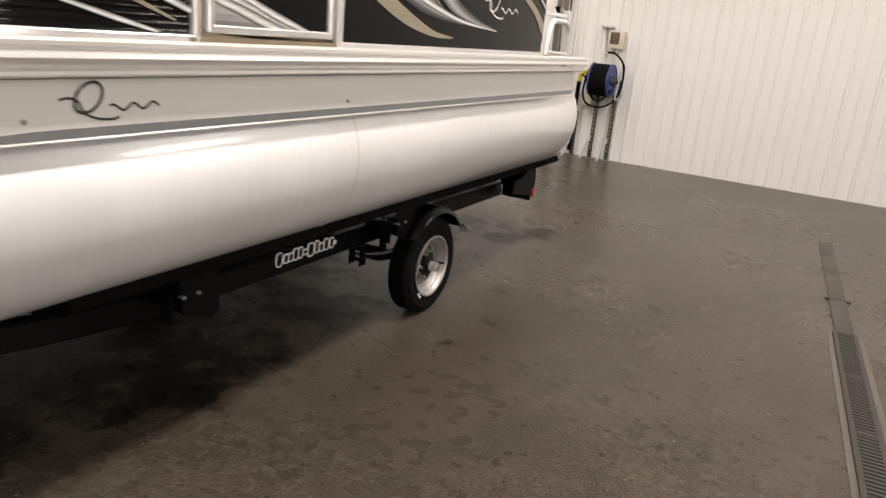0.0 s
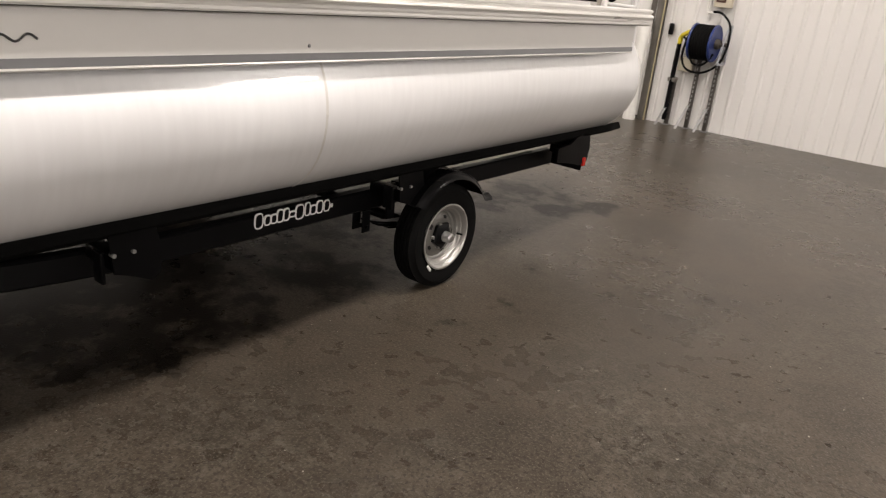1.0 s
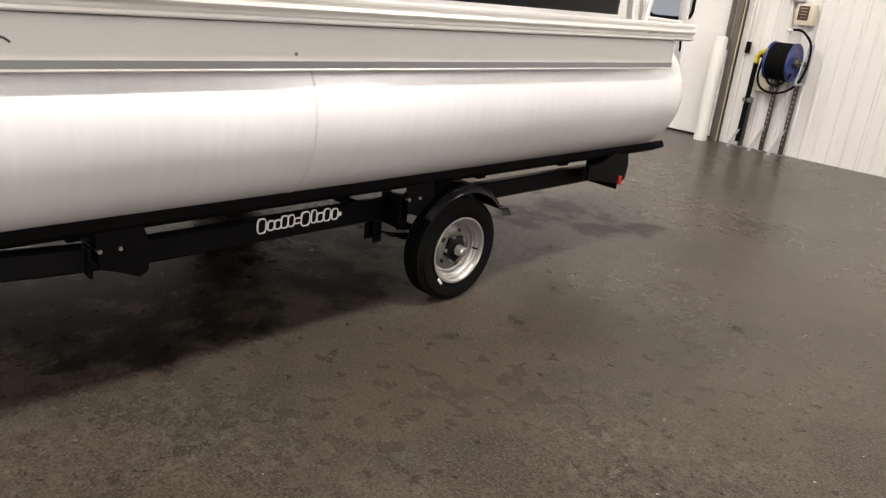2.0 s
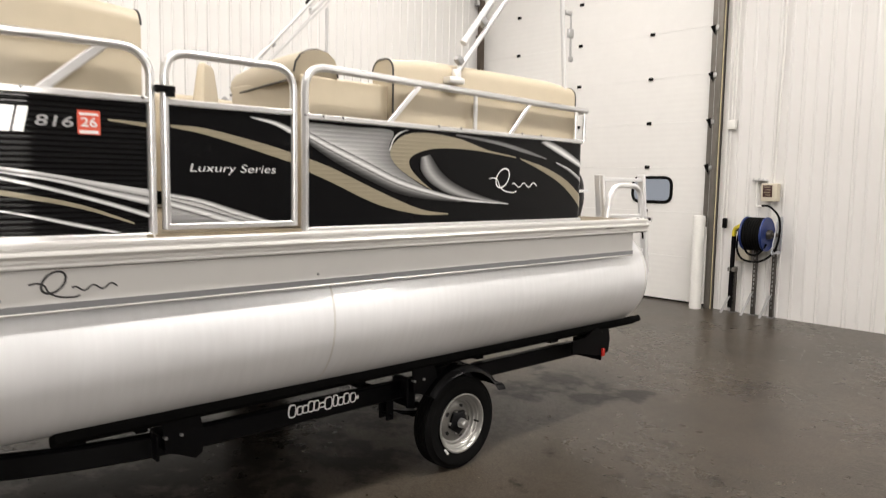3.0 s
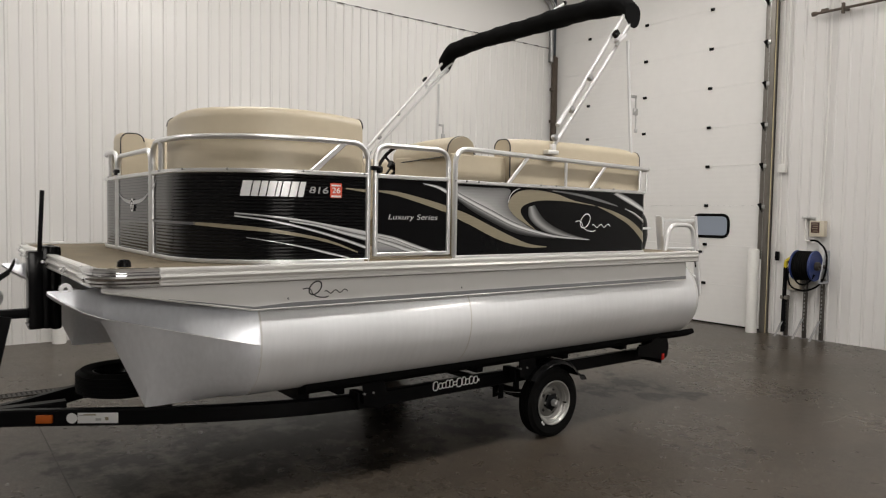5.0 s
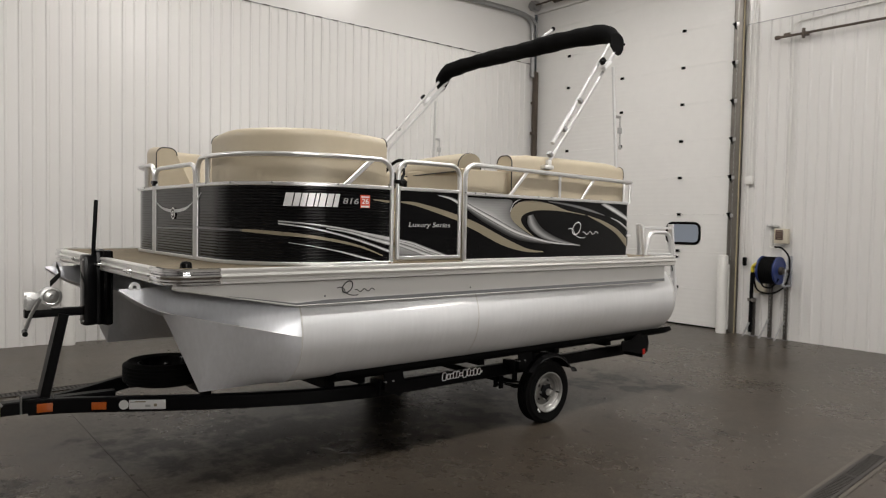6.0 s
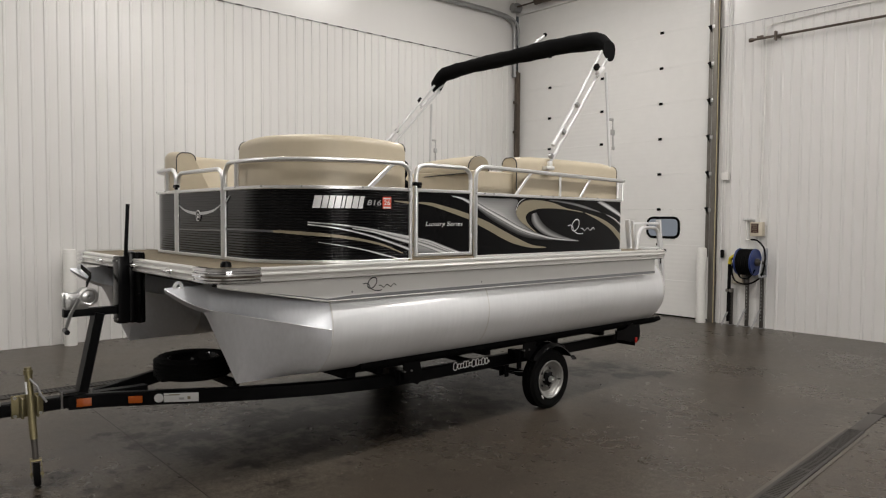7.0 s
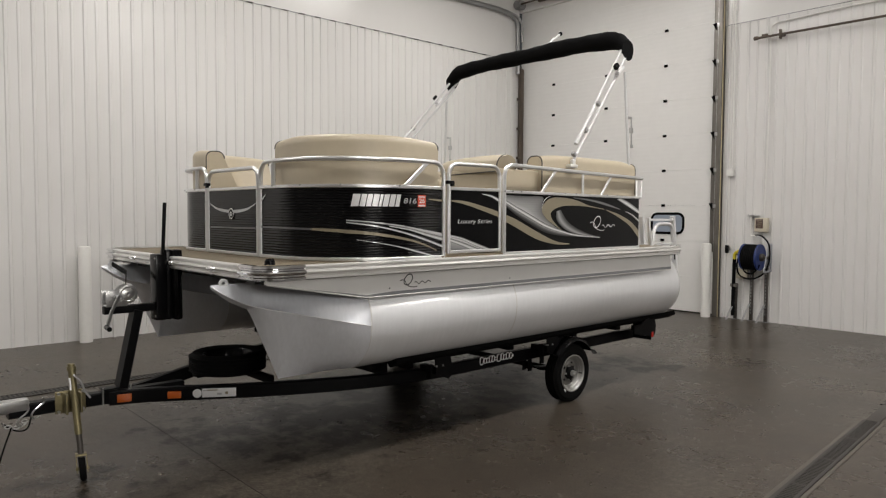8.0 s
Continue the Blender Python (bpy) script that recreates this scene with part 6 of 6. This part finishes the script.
for r0, r1 in zip(rows, rows[1:]):
    for k in range(4):
        bm.faces.new((r0[k], r0[(k + 1) % 4], r1[(k + 1) % 4], r1[k]))
bm.faces.new(rows[0]), bm.faces.new(rows[-1])
mark = part("brand_mark", bm, M["white_decal"], trailer, "plain black brand mark with a white outline on the side rail", smooth=False)
for row in LOBES:
    bm = bmesh.new()
    lobe(bm, row, -0.0005, RX + 0.0298)
    part("mark_fill", bm, M["frame_black"], mark, smooth=False)
p, n, d = on_rail(0.585)
for k, (w, h, dz, col) in enumerate(((0.05, 0.010, 0.016, "silver_decal"), (0.11, 0.012, 0.018, "tan_decal"), (0.05, 0.022, -0.008, "silver_decal"), (0.03, 0.030, -0.004, "tan_decal"))):
    c = p + n * 0.0315 + d * (0.07 - 0.045 * k) + Vector((0, 0, dz))
    bm = bmesh.new()
    box(bm, c, (0.001, w * 0.6, h * 0.6), (0, 0, math.degrees(math.atan2(n.y, n.x))))
    part("label_bar", bm, M[col], label, smooth=False)

# ---- hose reel station on the north wall ----
reel = thing("hose_reel", (-2.28, 8.95, 0.97), "blue hose reel wound with black hose on steel posts", "hose reel")
M["reel_blue"] = material("reel_blue", (0.013, 0.033, 0.16), 0.35, vary=0.12, scale=10, coat=0.2)
RYC, RZC = 8.93, 0.965
axis = lambda x: Matrix.Translation((x, RYC, RZC)) @ pose(0, 0, 0, 0, 90, 0)
for x in (-2.42, -2.19):
    bm = bmesh.new()
    lathe(bm, [(0.001, -0.008), (0.10, -0.008), (0.175, -0.006), (0.190, -0.012), (0.197, 0.0), (0.190, 0.012), (0.175, 0.006), (0.10, 0.010), (0.001, 0.010)], axis(x), 40)
    part("flange", bm, M["reel_blue"], reel, "blue painted reel flange")
bm = bmesh.new()
coil = []
for layer, r in ((0, 0.158), (1, 0.176)):
    turns = 7
    for k in range(turns * 20 + 1):
        a, f = 2 * math.pi * k / 20, k / (turns * 20)
        coil.append((-2.405 + 0.20 * (f if not layer else 1 - f), RYC + r * math.cos(a), RZC + r * math.sin(a)))
sweep(bm, coil, ring(0.015, 6), up=(1, 0, 0))
part("wound_hose", bm, M["rubber"], reel, "wound black rubber hose")
bm = bmesh.new()
cyl(bm, (-2.47, RYC, RZC), (-2.06, RYC, RZC), 0.022)
lathe(bm, [(0.001, 0.02), (0.045, 0.02), (0.055, 0.0), (0.055, -0.03)], axis(-2.15), 20)
part("axle", bm, M["strut"], reel)
M["bracket_grey"] = material("grey_bracket_paint", (0.36, 0.37, 0.40), 0.45, 0.2, vary=0.1)
corners = [(-2.09, RYC - 0.09, RZC - 0.20), (-2.09, RYC + 0.15, RZC - 0.20), (-2.09, RYC + 0.15, RZC + 0.19), (-2.09, RYC + 0.05, RZC + 0.19)]
bm = bmesh.new()
for a, b in zip(corners, corners[1:] + corners[:1]):
    sweep(bm, [a, b], rect(0.03, 0.012, 0.002), up=(1, 0, 0))
sweep(bm, [(-2.09, RYC - 0.02, RZC), (-2.09, RYC + 0.15, RZC)], rect(0.06, 0.012, 0.002), up=(1, 0, 0))
part("side_bracket", bm, M["bracket_grey"], reel, "grey triangular side bracket", smooth=False)
bm = bmesh.new()
sweep(bm, rounded([(-2.33, 9.06, 1.285), (-2.22, 9.02, 1.29), (-2.07, 8.96, 1.18), (-2.045, 8.93, 0.95), (-2.09, 8.90, 0.74), (-2.26, 8.86, 0.635), (-2.44, 8.84, 0.67), (-2.50, 8.85, 0.80), (-2.48, 8.88, 1.02), (-2.44, 8.92, 1.06)], 0.12, 6), ring(0.012, 8))
part("hanging_hose", bm, M["rubber"], reel)
bm = bmesh.new()
sweep(bm, rounded([(-2.40, 8.85, 0.80), (-2.36, 8.83, 0.74), (-2.27, 8.83, 0.72), (-2.20, 8.85, 0.78), (-2.17, 8.88, 0.86)], 0.06, 5), ring(0.012, 8))
part("hanging_hose", bm, M["rubber"], reel)


def strut(x, top):
    t = thing("strut_post", (x, WY - 0.06, 0), "perforated steel strut post with a slanting foot brace", "post", "strut posts at the wall")
    bm = bmesh.new()
    box(bm, (x, WY - 0.05, top / 2), (0.042, 0.042, top), bevel=0.004)
    post = part("channel", bm, M["strut"], t)
    k = 0
    while 0.12 + 0.05 * k < top - 0.03:
        bm = bmesh.new()
        box(bm, (x, WY - 0.0725, 0.12 + 0.05 * k), (0.015, 0.003, 0.028))
        part("slot", bm, M["grey_metal"] if x > -2.5 else M["dark"], post, smooth=False)
        k += 1
    bm = bmesh.new()
    sweep(bm, [(x - 0.012, WY - 0.08, 0.26), (x - 0.055, WY - 0.24, 0.004)], rect(0.035, 0.006, 0.001))
    part("foot_brace", bm, M["grey_metal"], t)
    bm = bmesh.new()
    box(bm, (x, WY - 0.06, 0.005), (0.07, 0.09, 0.01), bevel=0.002)
    part("foot", bm, M["grey_metal"], t)


strut(-2.365, 0.80)
strut(-2.15, 0.80)
strut(-2.605, 0.55)
gun = thing("wash_lance", (-2.615, WY - 0.10, 0.5), "black pressure wash lance with a yellow trigger handle", "wash lance")
bm = bmesh.new()
cyl(bm, (-2.625, WY - 0.10, 0.06), (-2.615, WY - 0.10, 0.92), 0.026)
part("tube", bm, M["plastic_black"], gun)
bm = bmesh.new()
box(bm, (-2.615, WY - 0.09, 0.52), (0.10, 0.07, 0.05), bevel=0.01)
part("holder", bm, M["jamb"], gun)
M["yellow"] = material("yellow_plastic", (0.65, 0.53, 0.03), 0.4, vary=0.08)
bm = bmesh.new()
sweep(bm, rounded([(-2.615, WY - 0.10, 0.91), (-2.612, WY - 0.10, 1.0), (-2.54, WY - 0.13, 1.04), (-2.48, WY - 0.15, 1.07)], 0.04), rect(0.050, 0.042, 0.010))
part("handle", bm, M["yellow"], gun)
bm = bmesh.new()
sweep(bm, [(-2.57, WY - 0.12, 0.995), (-2.52, WY - 0.14, 0.96), (-2.48, WY - 0.15, 1.03)], rect(0.02, 0.02, 0.004))
sweep(bm, [(-2.49, WY - 0.15, 1.06), (-2.43, WY - 0.18, 1.10)], ring(0.012, 8))
part("trigger", bm, M["plastic_black"], gun)
cabinet = thing("junction_box", (-2.52, WY - 0.05, 0.73), "small beige junction box behind the hose", "box")
M["beige"] = material("beige_enamel", (0.55, 0.50, 0.40), 0.45, vary=0.05)
bm = bmesh.new()
box(bm, (-2.513, WY - 0.05, 0.704), (0.165, 0.06, 0.155), bevel=0.008)
part("case", bm, M["beige"], cabinet)
ctrl = thing("control_box", (-2.24, WY - 0.06, 1.44), "beige control box with a dark red panel of unreadable print", "control box")
bm = bmesh.new()
box(bm, (-2.235, WY - 0.06, 1.44), (0.185, 0.09, 0.205), bevel=0.012)
case = part("case", bm, M["beige"], ctrl)
bm = bmesh.new()
box(bm, (-2.252, WY - 0.107, 1.455), (0.105, 0.006, 0.135), bevel=0.002)
M["dark_red"] = material("dark_red_panel", (0.055, 0.022, 0.018), 0.3, vary=0.3, scale=60)
face = part("display_panel", bm, M["dark_red"], case)
for k in range(4):
    bm = bmesh.new()
    box(bm, (-2.255 + 0.008 * (k % 2), WY - 0.1108, 1.50 - 0.03 * k), (0.07 - 0.012 * (k % 2), 0.001, 0.009))
    part("print_bar", bm, M["tan_decal"], face, smooth=False)
shelf = thing("wall_bracket", (-2.36, WY - 0.04, 1.56), "small zinc hook bracket above the control box", "bracket")
bm = bmesh.new()
box(bm, (-2.37, WY - 0.05, 1.57), (0.15, 0.07, 0.012), bevel=0.003)
for x in (-2.43, -2.37, -2.32):
    box(bm, (x, WY - 0.075, 1.58), (0.012, 0.012, 0.04), bevel=0.003)
box(bm, (-2.37, WY - 0.012, 1.56), (0.15, 0.01, 0.05), bevel=0.003)
part("hook_strip", bm, M["zinc"], shelf)


def conduit_run(label, pts, r=0.011, mat="bollard"):
    t = thing("conduit", pts[0], label, "conduit", kind="structure")
    bm = bmesh.new()
    sweep(bm, rounded(pts, 0.12, 6), ring(r, 8), up=(0.1, 1, 0.05))
    part("tube", bm, M[mat], t)
    return t


yw = WY - 0.035
conduit_run("white conduit to the door switch", [(-2.758, yw, 1.12), (-2.758, yw, 4.9)], 0.009)
conduit_run("white conduit beside the door switch", [(-2.722, yw, 2.28), (-2.722, yw, 5.9)], 0.009)
conduit_run("white conduit bending along the wall", [(-2.215, yw, 1.56), (-2.19, yw, 3.0), (-2.19, yw, 4.36), (-1.2, yw, 4.40), (6.0, yw, 4.40)], 0.010)
conduit_run("thin white pipe feeding the hose reel", [(-2.40, yw - 0.02, 1.57), (-2.40, yw - 0.02, 1.27), (-2.32, yw - 0.05, 1.28)], 0.011)
sw = thing("door_switch", (-2.763, WY - 0.04, 1.06), "black pendant door switch", "switch")
bm = bmesh.new()
box(bm, (-2.763, WY - 0.045, 1.06), (0.05, 0.05, 0.125), bevel=0.015)
part("body", bm, M["plastic_black"], sw)
for dz in (-0.03, 0.03):
    bm = bmesh.new()
    cyl(bm, (-2.763, WY - 0.075, 1.06 + dz), (-2.763, WY - 0.065, 1.06 + dz), 0.012, seg=12)
    part("button", bm, M["rubber"], sw)
jb = thing("junction_box", (-2.745, WY - 0.04, 2.228), "white square junction box on the wall", "box")
bm = bmesh.new()
box(bm, (-2.742, WY - 0.045, 2.228), (0.105, 0.055, 0.11), bevel=0.006)
part("case", bm, M["bollard"], jb)
wp = thing("wall_rail", (-2.0, WY - 0.13, 4.16), "dark horizontal pipe rail on wall brackets", "pipe", kind="structure")
bm = bmesh.new()
cyl(bm, (-2.34, WY - 0.13, 4.165), (EX - 0.2, WY - 0.13, 4.12), 0.017, seg=10)
part("pipe", bm, M["rust_pipe"], wp)
bm = bmesh.new()
lathe(bm, [(0.001, -0.05), (0.03, -0.04), (0.03, 0.0), (0.018, 0.03)], Matrix.Translation((-2.35, WY - 0.13, 4.165)) @ pose(0, 0, 0, 0, 90, 0), 12)
box(bm, (-2.24, WY - 0.12, 4.185), (0.09, 0.03, 0.05), bevel=0.01)
part("end_fitting", bm, M["rust_pipe"], wp)
for x in (-2.015, 0.4, 2.8, 5.2):
    bm = bmesh.new()
    box(bm, (x, WY - 0.075, 4.165), (0.045, 0.15, 0.03), bevel=0.004)
    box(bm, (x, WY - 0.13, 4.165), (0.028, 0.05, 0.13), bevel=0.004)
    part("bracket", bm, M["rust_pipe"], wp)
